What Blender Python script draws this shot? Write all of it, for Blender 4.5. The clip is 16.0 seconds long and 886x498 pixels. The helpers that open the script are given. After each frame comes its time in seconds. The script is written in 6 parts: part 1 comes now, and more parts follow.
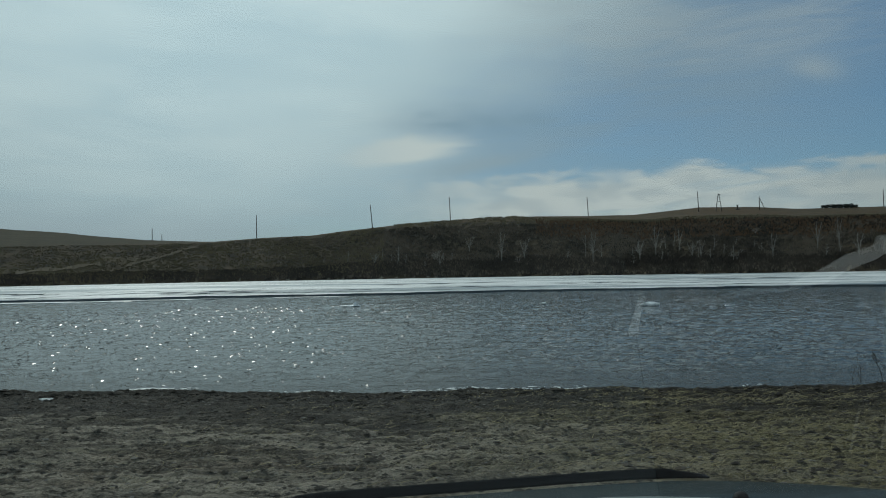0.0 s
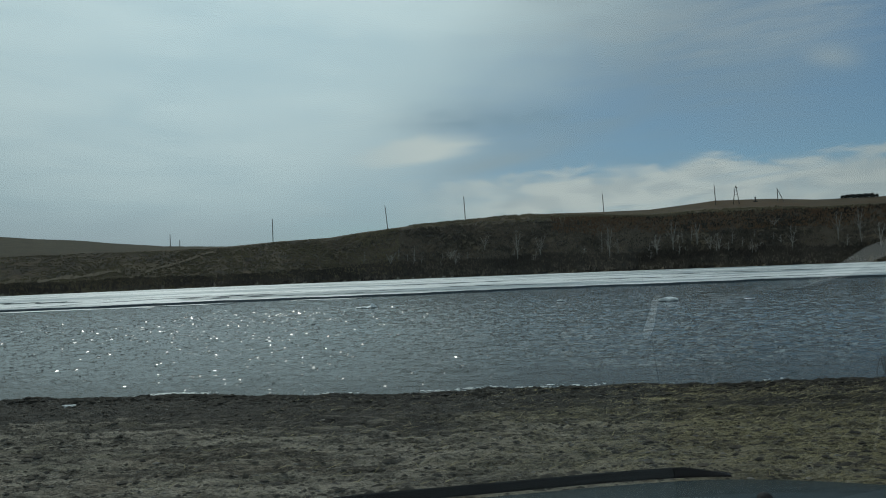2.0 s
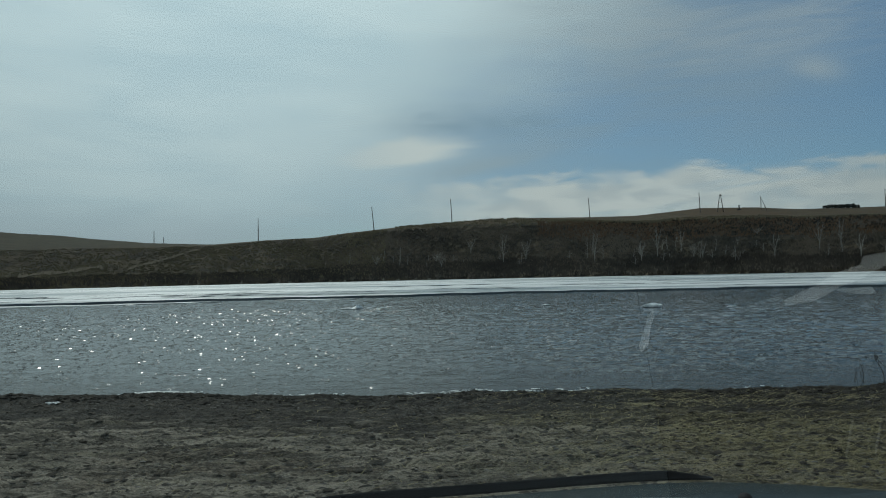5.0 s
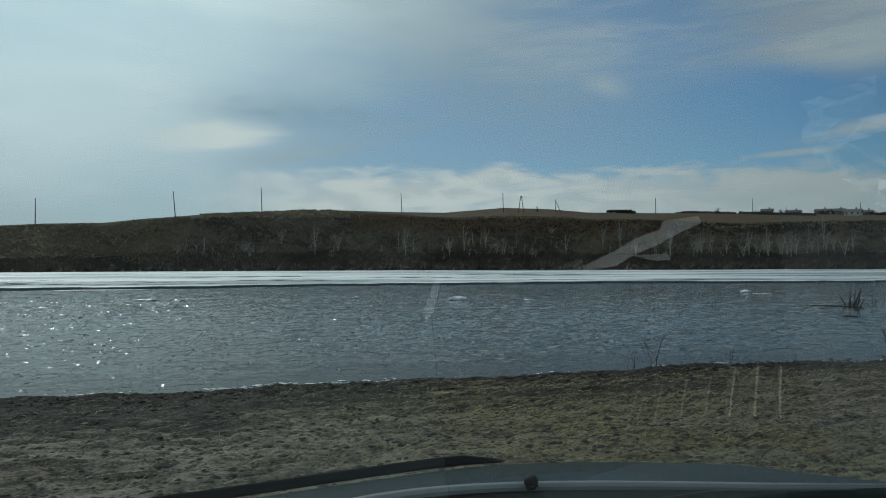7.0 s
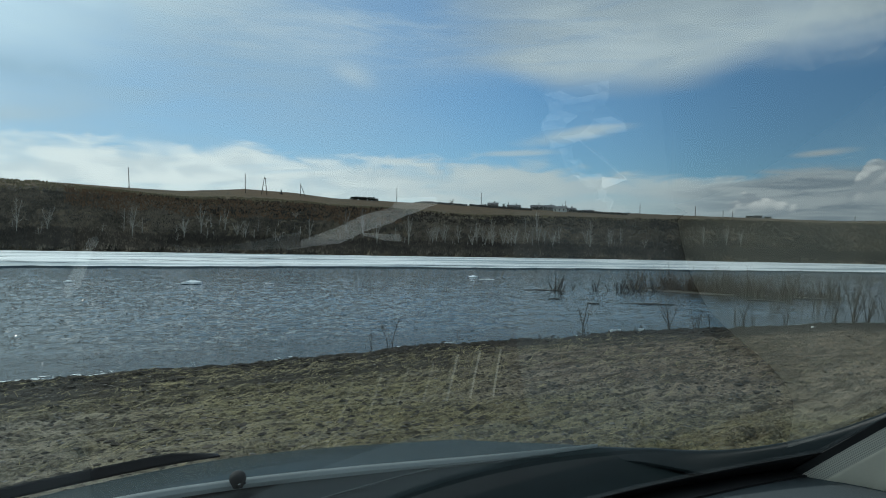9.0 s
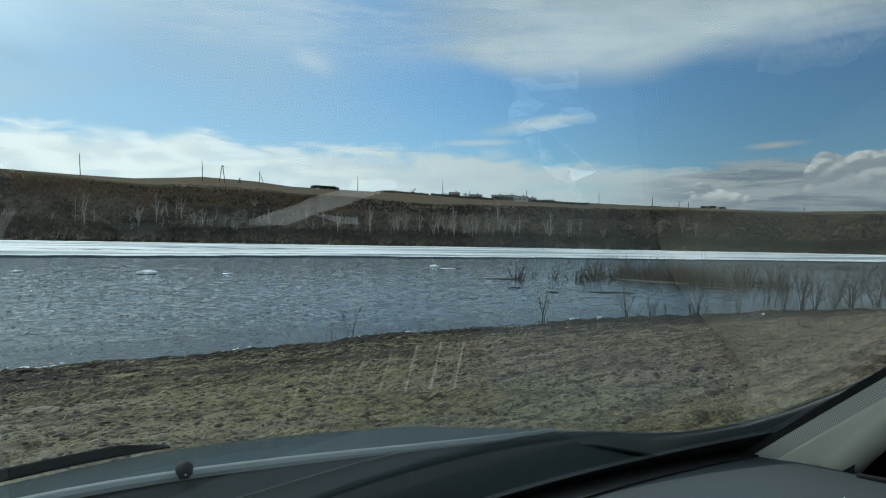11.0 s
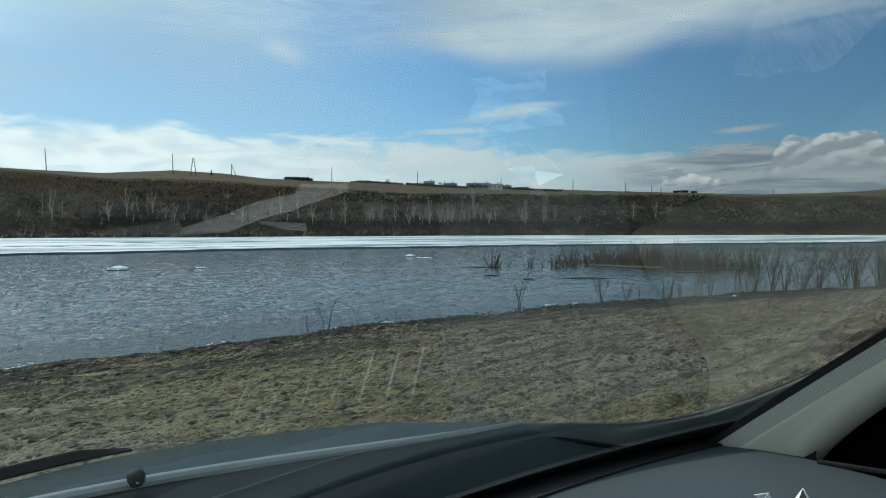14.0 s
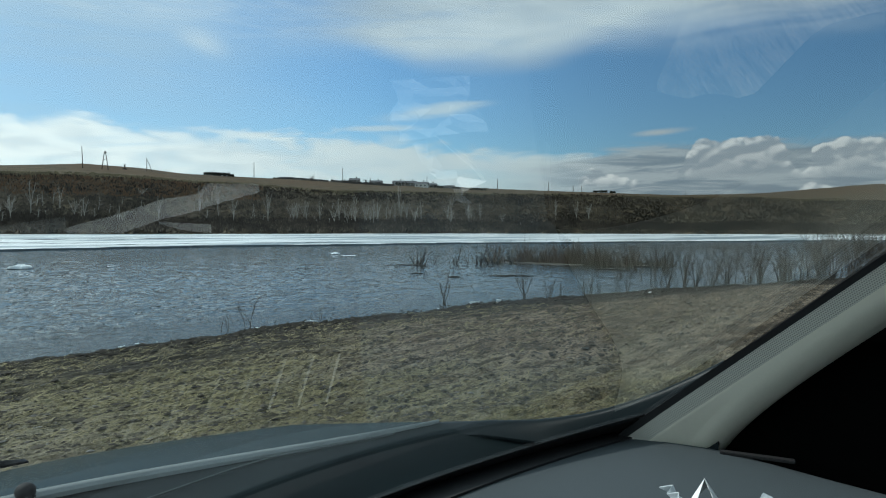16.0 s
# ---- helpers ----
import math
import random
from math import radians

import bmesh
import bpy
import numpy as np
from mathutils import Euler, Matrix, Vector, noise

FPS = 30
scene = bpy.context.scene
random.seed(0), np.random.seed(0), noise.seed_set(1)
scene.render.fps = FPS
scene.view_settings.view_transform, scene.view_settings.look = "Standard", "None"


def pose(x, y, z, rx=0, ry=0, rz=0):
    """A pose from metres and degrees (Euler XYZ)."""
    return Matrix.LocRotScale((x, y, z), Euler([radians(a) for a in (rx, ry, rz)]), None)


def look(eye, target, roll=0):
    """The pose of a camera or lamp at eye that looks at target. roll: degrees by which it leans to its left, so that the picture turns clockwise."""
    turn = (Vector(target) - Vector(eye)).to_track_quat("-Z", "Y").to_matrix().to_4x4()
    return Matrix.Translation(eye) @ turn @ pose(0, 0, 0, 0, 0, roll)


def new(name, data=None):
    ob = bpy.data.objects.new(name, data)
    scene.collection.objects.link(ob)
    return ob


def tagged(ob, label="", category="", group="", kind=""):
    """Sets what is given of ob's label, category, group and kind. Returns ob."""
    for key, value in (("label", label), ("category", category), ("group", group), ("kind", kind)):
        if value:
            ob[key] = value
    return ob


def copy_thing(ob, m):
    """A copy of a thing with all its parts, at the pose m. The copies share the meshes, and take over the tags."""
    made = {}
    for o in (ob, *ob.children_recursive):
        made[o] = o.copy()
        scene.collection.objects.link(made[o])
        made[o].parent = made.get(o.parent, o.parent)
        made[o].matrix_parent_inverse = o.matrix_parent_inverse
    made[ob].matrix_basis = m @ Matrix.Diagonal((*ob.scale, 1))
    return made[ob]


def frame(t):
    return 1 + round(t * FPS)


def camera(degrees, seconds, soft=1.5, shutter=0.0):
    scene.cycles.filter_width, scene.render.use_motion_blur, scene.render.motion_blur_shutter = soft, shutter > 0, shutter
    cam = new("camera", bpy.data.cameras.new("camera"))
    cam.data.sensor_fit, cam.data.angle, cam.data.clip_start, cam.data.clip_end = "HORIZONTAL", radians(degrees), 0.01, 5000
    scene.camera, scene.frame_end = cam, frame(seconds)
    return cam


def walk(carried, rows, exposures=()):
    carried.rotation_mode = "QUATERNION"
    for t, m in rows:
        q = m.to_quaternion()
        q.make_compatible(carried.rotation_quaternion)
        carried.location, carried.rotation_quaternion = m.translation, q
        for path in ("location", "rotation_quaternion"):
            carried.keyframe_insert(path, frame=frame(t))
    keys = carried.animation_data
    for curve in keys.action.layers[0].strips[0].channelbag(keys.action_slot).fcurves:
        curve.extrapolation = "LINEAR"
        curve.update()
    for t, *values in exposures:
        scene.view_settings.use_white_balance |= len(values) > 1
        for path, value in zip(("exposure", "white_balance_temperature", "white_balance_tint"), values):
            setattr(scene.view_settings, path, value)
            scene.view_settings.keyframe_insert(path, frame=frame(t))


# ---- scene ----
cam = camera(66.8, 16.0, soft=1.05)
walk(cam, [
    (0.0, pose(-0.101, -0.141, 2.150, 91.90, 1.00, 0.00)),
    (0.5, pose(-0.097, -0.127, 2.148, 91.52, 1.29, 0.18)),
    (1.0, pose(-0.099, -0.128, 2.151, 91.49, 1.44, 0.55)),
    (1.5, pose(-0.096, -0.126, 2.154, 91.74, 2.23, 1.24)),
    (2.0, pose(-0.093, -0.125, 2.153, 91.90, 2.25, 1.37)),
    (2.5, pose(-0.099, -0.130, 2.156, 92.74, 2.13, 2.13)),
    (3.0, pose(-0.092, -0.120, 2.149, 92.40, 1.78, 0.93)),
    (3.2, pose(-0.093, -0.118, 2.150, 92.37, 1.53, 0.00)),
    (5.3, pose(-0.133, -0.211, 2.173, 91.86, 1.18, 0.11)),
    (5.5, pose(-0.123, -0.181, 2.165, 91.52, 1.11, -0.93)),
    (6.0, pose(-0.106, -0.144, 2.150, 91.73, 0.57, -4.66)),
    (6.5, pose(-0.085, -0.103, 2.138, 90.98, 0.55, -9.50)),
    (7.0, pose(-0.067, -0.074, 2.132, 91.26, 0.13, -15.80)),
    (7.5, pose(-0.058, -0.058, 2.126, 91.12, -0.71, -20.93)),
    (8.0, pose(-0.050, -0.070, 2.132, 91.02, -0.59, -25.63)),
    (8.5, pose(-0.012, -0.016, 2.118, 90.76, -0.64, -31.11)),
    (9.0, pose(0.010, -0.002, 2.113, 90.15, -1.07, -37.42)),
    (9.2, pose(0.002, -0.031, 2.120, 89.85, -0.67, -37.11)),
    (11.5, pose(0.039, 0.016, 2.100, 89.06, -1.31, -42.04)),
    (12.0, pose(0.045, 0.014, 2.102, 88.87, -1.46, -43.44)),
    (12.5, pose(0.058, 0.019, 2.101, 88.93, -1.45, -45.49)),
    (13.0, pose(0.065, 0.016, 2.104, 88.95, -1.34, -46.00)),
    (13.5, pose(0.064, 0.018, 2.103, 88.44, -1.24, -45.63)),
    (14.0, pose(0.067, 0.011, 2.109, 88.39, 0.06, -42.76)),
    (14.5, pose(0.067, 0.010, 2.108, 88.72, -0.66, -45.00)),
    (15.0, pose(0.073, 0.008, 2.107, 88.60, -0.58, -46.15)),
    (15.5, pose(0.080, 0.012, 2.113, 88.69, -0.19, -49.18)),
    (16.0, pose(0.085, 0.010, 2.109, 88.22, -0.19, -49.07)),
], exposures=[
    (0.0, -0.70, 6120, 4), (3.2, -0.72, 6120, 4), (5.5, -0.72, 6120, 4), (7.0, -0.54, 6060, 4),
    (8.0, -0.33, 6000, 4), (8.5, -0.19, 5980, 4), (9.0, 0.00, 5960, 4), (11.5, 0.23, 5960, 4), (16.0, 0.32, 5960, 4)])

# ---------------------------------------------------------------- light
SUN_AZ, SUN_EL = -20.0, 42.0
sun = new("sun", bpy.data.lights.new("sun", "SUN"))
sun.data.energy, sun.data.angle, sun.data.color = 2.2, radians(1.0), (1.0, 0.95, 0.87)
_sd = Vector((math.sin(radians(SUN_AZ)) * math.cos(radians(SUN_EL)), math.cos(radians(SUN_AZ)) * math.cos(radians(SUN_EL)), math.sin(radians(SUN_EL))))
sun.matrix_world = look(_sd * 50, (0, 0, 0))


class Graph:
    """Small helper round a node tree: every call adds a node and returns its output."""

    def __init__(self, tree):
        self.t = tree

    def node(self, kind, **props):
        n = self.t.nodes.new(kind)
        for k, v in props.items():
            setattr(n, k, v)
        return n

    def put(self, sock, v):
        if isinstance(v, bpy.types.NodeSocket):
            self.t.links.new(v, sock)
        elif v is not None:
            sock.default_value = v

    def m(self, op, a, b=None, c=None, clamp=False):
        n = self.node("ShaderNodeMath", operation=op, use_clamp=clamp)
        for s, v in zip(n.inputs, (a, b, c)):
            self.put(s, v)
        return n.outputs[0]

    def step(self, v, lo, hi, a=0.0, b=1.0):
        n = self.node("ShaderNodeMapRange", interpolation_type="SMOOTHSTEP")
        for s, w in zip(n.inputs, (v, lo, hi, a, b)):
            self.put(s, w)
        return n.outputs[0]

    def mix(self, f, a, b):
        n = self.node("ShaderNodeMix", data_type="RGBA")
        self.put(n.inputs[0], f)
        self.put(n.inputs[6], a)
        self.put(n.inputs[7], b)
        return n.outputs[2]

    def scale(self, vec, s):
        n = self.node("ShaderNodeVectorMath", operation="MULTIPLY")
        self.put(n.inputs[0], vec)
        self.put(n.inputs[1], s if isinstance(s, (tuple, bpy.types.NodeSocket)) else (s, s, s))
        return n.outputs[0]

    def noise(self, vec, scale, detail=4.0, rough=0.55, dist=0.0):
        n = self.node("ShaderNodeTexNoise")
        self.put(n.inputs["Vector"], vec)
        for k, v in (("Scale", scale), ("Detail", detail), ("Roughness", rough), ("Distortion", dist)):
            self.put(n.inputs[k], v)
        return n.outputs[0]

    def voronoi(self, vec, scale, feature="F1"):
        n = self.node("ShaderNodeTexVoronoi", feature=feature)
        self.put(n.inputs["Vector"], vec)
        self.put(n.inputs["Scale"], scale)
        return n.outputs["Distance"]

    def bump(self, height, strength, distance, normal=None):
        n = self.node("ShaderNodeBump")
        self.put(n.inputs["Strength"], strength)
        self.put(n.inputs["Distance"], distance)
        self.put(n.inputs["Height"], height)
        if normal is not None:
            self.put(n.inputs["Normal"], normal)
        return n.outputs[0]


def build_world():
    w = bpy.data.worlds.new("sky")
    scene.world = w
    w.use_nodes = True
    w.node_tree.nodes.clear()
    g = Graph(w.node_tree)
    d = g.node("ShaderNodeTexCoord").outputs["Generated"]
    sep = g.node("ShaderNodeSeparateXYZ")
    g.put(sep.inputs[0], d)
    x, y, z = sep.outputs
    az = g.m("MULTIPLY", g.m("ARCTAN2", x, y), 57.2958)
    el = g.m("MULTIPLY", g.m("ARCSINE", z), 57.2958)
    sky = g.node("ShaderNodeTexSky", sky_type="NISHITA", sun_disc=False, sun_elevation=radians(SUN_EL), sun_rotation=radians(SUN_AZ),
                 altitude=300.0, air_density=1.0, dust_density=0.6, ozone_density=2.0)
    clear = g.scale(sky.outputs[0], (0.076, 0.096, 0.104))

    def plane(a, e, sa, se, da=0.0, de=0.0):
        """A point of the cloud pattern, in degrees of direction, stretched along the horizon."""
        c = g.node("ShaderNodeCombineXYZ")
        g.put(c.inputs[0], g.m("MULTIPLY_ADD", a, sa, da))
        g.put(c.inputs[1], g.m("MULTIPLY_ADD", e, se, de))
        return c.outputs[0]

    soft_n = g.noise(plane(az, el, 0.05, 0.13), 1.0, 3.0, 0.5)
    wide = g.noise(plane(az, el, 0.035, 0.16, 7.0, 3.0), 1.0, 5.0, 0.55, 0.4)
    fibre = g.noise(plane(az, el, 0.10, 0.62, 2.0, 9.0), 1.0, 7.0, 0.62, 0.6)
    curl = g.noise(plane(az, el, 0.28, 0.85, 5.0, 1.0), 1.0, 7.0, 0.6, 0.5)
    azw = g.m("ADD", az, g.m("MULTIPLY", g.m("SUBTRACT", soft_n, 0.5), 16.0))
    elw = g.m("ADD", el, g.m("MULTIPLY", g.m("SUBTRACT", wide, 0.5), 4.5))

    def blob(a0, e0, wa, we, tilt=0.0, soft=0.7, rag=1.2, grain=None):
        """A ragged long cloud about one direction, 1 inside and 0 outside."""
        da = g.m("SUBTRACT", az, a0)
        de = g.m("SUBTRACT", g.m("SUBTRACT", el, e0), g.m("MULTIPLY", da, tilt))
        r = g.m("SQRT", g.m("ADD", g.m("POWER", g.m("ABSOLUTE", g.m("DIVIDE", da, wa)), 2.0), g.m("POWER", g.m("ABSOLUTE", g.m("DIVIDE", de, we)), 2.0)))
        r = g.m("ADD", r, g.m("MULTIPLY", g.m("SUBTRACT", curl if grain is None else grain, 0.5), rag))
        return g.step(r, 1.0, 1.0 - soft)

    def over(col, mask, paint, most=1.0):
        return g.mix(g.m("MULTIPLY", mask, most), col, paint if isinstance(paint, bpy.types.NodeSocket) else (*paint, 1))

    # the clear blue, deeper away from the sun
    col = g.mix(g.step(az, 42.0, 68.0, 0.0, 0.20), clear, (0.0, 0.0, 0.0, 1))
    # thin grey haze over the middle of the sky, in soft bands
    haze = g.m("MULTIPLY", g.m("MULTIPLY", g.step(azw, 50.0, 14.0), g.step(elw, 6.0, 16.0, 0.68, 1.0)), g.step(wide, 0.30, 0.62, 0.55, 1.0))
    col = over(col, haze, (0.395, 0.505, 0.585), 0.86)
    # pale uneven cloud high up between the veil and the eastern bank
    high = g.m("MULTIPLY", g.m("MULTIPLY", g.step(elw, 13.6, 18.0), g.step(azw, -4.0, 6.0)), g.step(g.m("ADD", g.m("MULTIPLY", wide, 0.6), g.m("MULTIPLY", fibre, 0.4)), 0.42, 0.62, 0.1, 1.0))
    col = over(col, high, (0.55, 0.62, 0.66), 0.62)
    # veil before the sun, its edge leaning over to the east as it rises
    lean = g.m("SUBTRACT", g.m("ADD", azw, g.m("MULTIPLY", g.m("SUBTRACT", fibre, 0.5), 14.0)), g.m("MULTIPLY", g.m("SUBTRACT", el, 11.0), 1.0))
    veil = g.m("MULTIPLY", g.step(lean, 17.0, -13.0), g.step(g.m("ABSOLUTE", az), 165.0, 120.0, 0.6, 1.0))
    # thin cloud glows more the nearer it stands to the sun
    dot = g.node("ShaderNodeVectorMath", operation="DOT_PRODUCT")
    g.put(dot.inputs[0], d)
    dot.inputs[1].default_value = tuple(_sd)
    near_sun = g.step(dot.outputs["Value"], 0.66, 1.0, 0.80, 1.5)
    pale = g.mix(g.step(g.m("ADD", g.m("MULTIPLY", wide, 0.7), g.m("MULTIPLY", fibre, 0.3)), 0.32, 0.64), (0.605, 0.73, 0.775, 1), (0.725, 0.83, 0.85, 1))
    pale = g.mix(g.step(elw, 6.5, 2.5, 0.0, 0.75), pale, (0.56, 0.645, 0.69, 1))
    col = over(col, veil, g.scale(pale, near_sun), 0.98)
    # a window of thin blue under the veil's edge
    window = g.m("MULTIPLY", blob(4.5, 12.4, 14.0, 2.3, -0.03, 0.98, 1.1, fibre), g.step(curl, 0.34, 0.62, 1.0, 0.55))
    col = over(col, window, (0.37, 0.51, 0.625), 0.80)
    col = over(col, blob(3.0, 8.9, 7.0, 1.0, 0.16, 0.98, 1.2), (0.50, 0.60, 0.66), 0.6)
    # the bank of white cloud high in the east
    under = g.m("ADD", g.m("ADD", g.step(az, 40.0, 48.0, 1.6, 0.0), g.step(az, 55.0, 68.0, 0.0, 2.4)), 12.9)
    under = g.m("ADD", under, g.m("MULTIPLY", g.m("SUBTRACT", wide, 0.5), 3.6))
    bank = g.m("MULTIPLY", g.step(g.m("SUBTRACT", el, under), -0.4, 2.2), g.m("MULTIPLY", g.step(azw, 33.0, 45.0), g.step(az, 150.0, 110.0, 0.5, 1.0)))
    bank = g.m("MULTIPLY", bank, g.step(fibre, 0.28, 0.58, 0.72, 1.0))
    bank_col = g.mix(g.step(wide, 0.36, 0.62), (0.40, 0.455, 0.485, 1), (0.545, 0.60, 0.615, 1))
    bank_col = g.mix(g.step(az, 62.0, 74.0, 0.0, 0.75), bank_col, (0.37, 0.425, 0.46, 1))
    col = over(col, bank, bank_col, 0.93)
    # single wisps
    flame = g.m("MULTIPLY", blob(47.8, 9.8, 6.6, 0.75, 0.13, 0.95, 2.0, fibre), g.step(az, 41.0, 53.0, 0.55, 1.0))
    col = over(col, flame, (0.52, 0.585, 0.60), 0.85)
    col = over(col, blob(43.5, 8.3, 4.5, 0.42, 0.02, 0.95, 2.4, fibre), (0.55, 0.60, 0.605), 0.65)
    col = over(col, blob(66.8, 7.75, 3.0, 0.40, 0.06, 0.95, 1.2, fibre), (0.42, 0.45, 0.455), 0.9)
    col = over(col, blob(33.8, 7.55, 3.0, 0.36, 0.06, 0.9, 1.2, fibre), (0.66, 0.70, 0.69), 0.9)
    col = over(col, blob(29.5, 14.4, 3.2, 1.5, -0.25, 0.95, 1.4, wide), (0.58, 0.64, 0.66), 0.55)
    # the long lens-shaped cloud
    lens = blob(-3.4, 10.3, 7.6, 1.4, 0.10, 0.75, 1.5, fibre)
    col = over(col, g.m("MULTIPLY", lens, g.step(az, -13.0, -1.5)), (0.93, 0.965, 0.93), 0.95)
    # white belt along the horizon, torn along its upper edge
    crest = g.m("ADD", g.step(az, 36.0, 60.0, 7.75, 6.1), g.m("MULTIPLY", g.m("SUBTRACT", curl, 0.5), 3.4))
    crest = g.m("ADD", crest, g.m("ADD", g.m("MULTIPLY", blob(20.8, 8.0, 3.6, 2.0, 0.0, 1.0, 0.6), 0.9), g.m("MULTIPLY", g.m("SUBTRACT", soft_n, 0.5), 2.2)))
    belt = g.m("MULTIPLY", g.step(g.m("SUBTRACT", el, crest), 0.5, -0.9), g.step(az, -9.0, 7.0))
    belt = g.m("MULTIPLY", belt, g.step(fibre, 0.30, 0.56, 0.62, 1.0))
    belt_col = g.mix(g.step(az, 14.0, 52.0), (0.87, 0.89, 0.85, 1), (0.56, 0.605, 0.60, 1))
    belt_col = g.mix(g.step(curl, 0.58, 0.36, 0.0, 0.38), belt_col, (0.45, 0.53, 0.575, 1))
    col = over(col, belt, belt_col, 0.95)
    # rows of grey cloud low in the east
    rows = g.noise(plane(az, el, 0.16, 1.5, 1.0, 4.0), 1.0, 7.0, 0.62, 0.5)
    lower = g.noise(plane(az, el, 0.42, 0.75, 3.0, 8.0), 1.0, 7.0, 0.58, 0.2)
    roof = g.m("ADD", g.step(az, 52.0, 69.0, 5.2, 6.6), g.m("MULTIPLY", g.m("SUBTRACT", rows, 0.5), 3.0))
    deck = g.m("MULTIPLY", g.step(g.m("SUBTRACT", el, roof), 0.5, -0.5), g.step(az, 50.0, 66.0))
    deck = g.m("MULTIPLY", deck, g.step(az, 145.0, 120.0, 0.3, 1.0))
    deck_col = g.mix(g.step(rows, 0.40, 0.60), (0.195, 0.235, 0.27, 1), (0.375, 0.405, 0.415, 1))
    col = over(col, deck, deck_col, 0.92)

    # heaped clouds: billows with bright sunward shoulders over grey feet
    def billow(da, de):
        v1 = g.node("ShaderNodeTexVoronoi", feature="SMOOTH_F1")
        g.put(v1.inputs["Vector"], plane(az, el, 0.55, 0.85, da, de))
        v1.inputs["Scale"].default_value = 1.0
        v1.inputs["Smoothness"].default_value = 0.35
        v2 = g.voronoi(plane(az, el, 1.5, 2.1, da * 2.7 + 3.1, de * 2.5 + 1.7), 1.0)
        n = g.noise(plane(az, el, 1.3, 1.9, da * 2.36, de * 2.2), 1.0, 6.0, 0.6)
        return g.m("ADD", g.m("ADD", g.m("MULTIPLY", v1.outputs["Distance"], -1.0), g.m("MULTIPLY", v2, -0.30)), g.m("MULTIPLY", n, 0.55))

    here, sunward = billow(0.0, 0.0), billow(-0.16, 0.30)
    lit = g.step(g.m("SUBTRACT", here, sunward), -0.16, 0.26)

    def heap(a_lo, a_hi, top, base, gain):
        """A heap from one direction to another, its head at top and its flat foot at base."""
        edge = g.m("MULTIPLY", g.step(az, a_lo, a_lo + 2.4), g.step(az, a_hi, a_hi - 2.4))
        roof_ = g.m("ADD", g.m("MULTIPLY", here, gain), g.m("ADD", g.m("MULTIPLY", edge, top - base), base + 0.35 * gain))
        roof_ = g.m("ADD", roof_, g.m("MULTIPLY", g.m("SUBTRACT", lower, 0.5), gain))
        m = g.m("MULTIPLY", g.step(g.m("SUBTRACT", el, roof_), 0.10, -0.16), g.m("MULTIPLY", g.step(el, base - 0.5, base + 0.5), g.step(edge, 0.0, 0.25)))
        up = g.step(g.m("SUBTRACT", roof_, el), 2.6, 0.1)
        shade = g.m("MULTIPLY", lit, g.m("ADD", g.m("MULTIPLY", up, 0.75), 0.25))
        return m, g.mix(shade, (0.30, 0.335, 0.36, 1), (0.68, 0.675, 0.645, 1))

    for a_lo, a_hi, top, base, gain in ((76.5, 96.0, 6.6, 4.0, 1.3), (67.6, 77.5, 7.0, 4.3, 1.25), (59.8, 65.6, 4.8, 3.6, 1.0), (75.8, 80.0, 3.6, 2.6, 0.6)):
        m, paint = heap(a_lo, a_hi, top, base, gain)
        col = over(col, m, paint, 0.88)
    bg = g.node("ShaderNodeBackground")
    g.put(bg.inputs[0], col)
    bg.inputs[1].default_value = 1.0
    out = g.node("ShaderNodeOutputWorld")
    g.t.links.new(bg.outputs[0], out.inputs[0])


build_world()


# ---------------------------------------------------------------- materials
def material(name, base, rough=0.7, metal=0.0, second=None, scale=3.0, grain=40.0, spread=0.35, relief=0.0, relief_scale=30.0,
             per_object=0.0, per_island=0.0, coat=0.0, stretch=(1, 1, 1), spec=0.5):
    mt = bpy.data.materials.new(name)
    mt.use_nodes = True
    g = Graph(mt.node_tree)
    b = mt.node_tree.nodes["Principled BSDF"]
    co = g.scale(g.node("ShaderNodeNewGeometry").outputs["Position"], stretch)
    big = g.noise(co, scale, 4.0)
    small = g.noise(co, grain, 5.0, 0.6)
    f = g.m("ADD", g.m("MULTIPLY", big, 0.6), g.m("MULTIPLY", small, 0.4))
    f = g.step(f, 0.5 - spread, 0.5 + spread)
    if per_island:
        f = g.m("ADD", g.m("MULTIPLY", f, 1 - per_island), g.m("MULTIPLY", g.node("ShaderNodeNewGeometry").outputs["Random Per Island"], per_island))
    if per_object:
        f = g.m("ADD", g.m("MULTIPLY", f, 1 - per_object), g.m("MULTIPLY", g.node("ShaderNodeObjectInfo").outputs["Random"], per_object))
    second = second or tuple(c * 0.7 for c in base)
    g.put(b.inputs["Base Color"], g.mix(f, (*second, 1), (*base, 1)))
    g.put(b.inputs["Roughness"], g.m("ADD", rough - 0.06, g.m("MULTIPLY", small, 0.12), clamp=True))
    b.inputs["Metallic"].default_value = metal
    b.inputs["Coat Weight"].default_value = coat
    b.inputs["Specular IOR Level"].default_value = spec
    if relief:
        g.put(b.inputs["Normal"], g.bump(g.noise(co, relief_scale, 6.0, 0.6), 1.0, relief))
    return mt


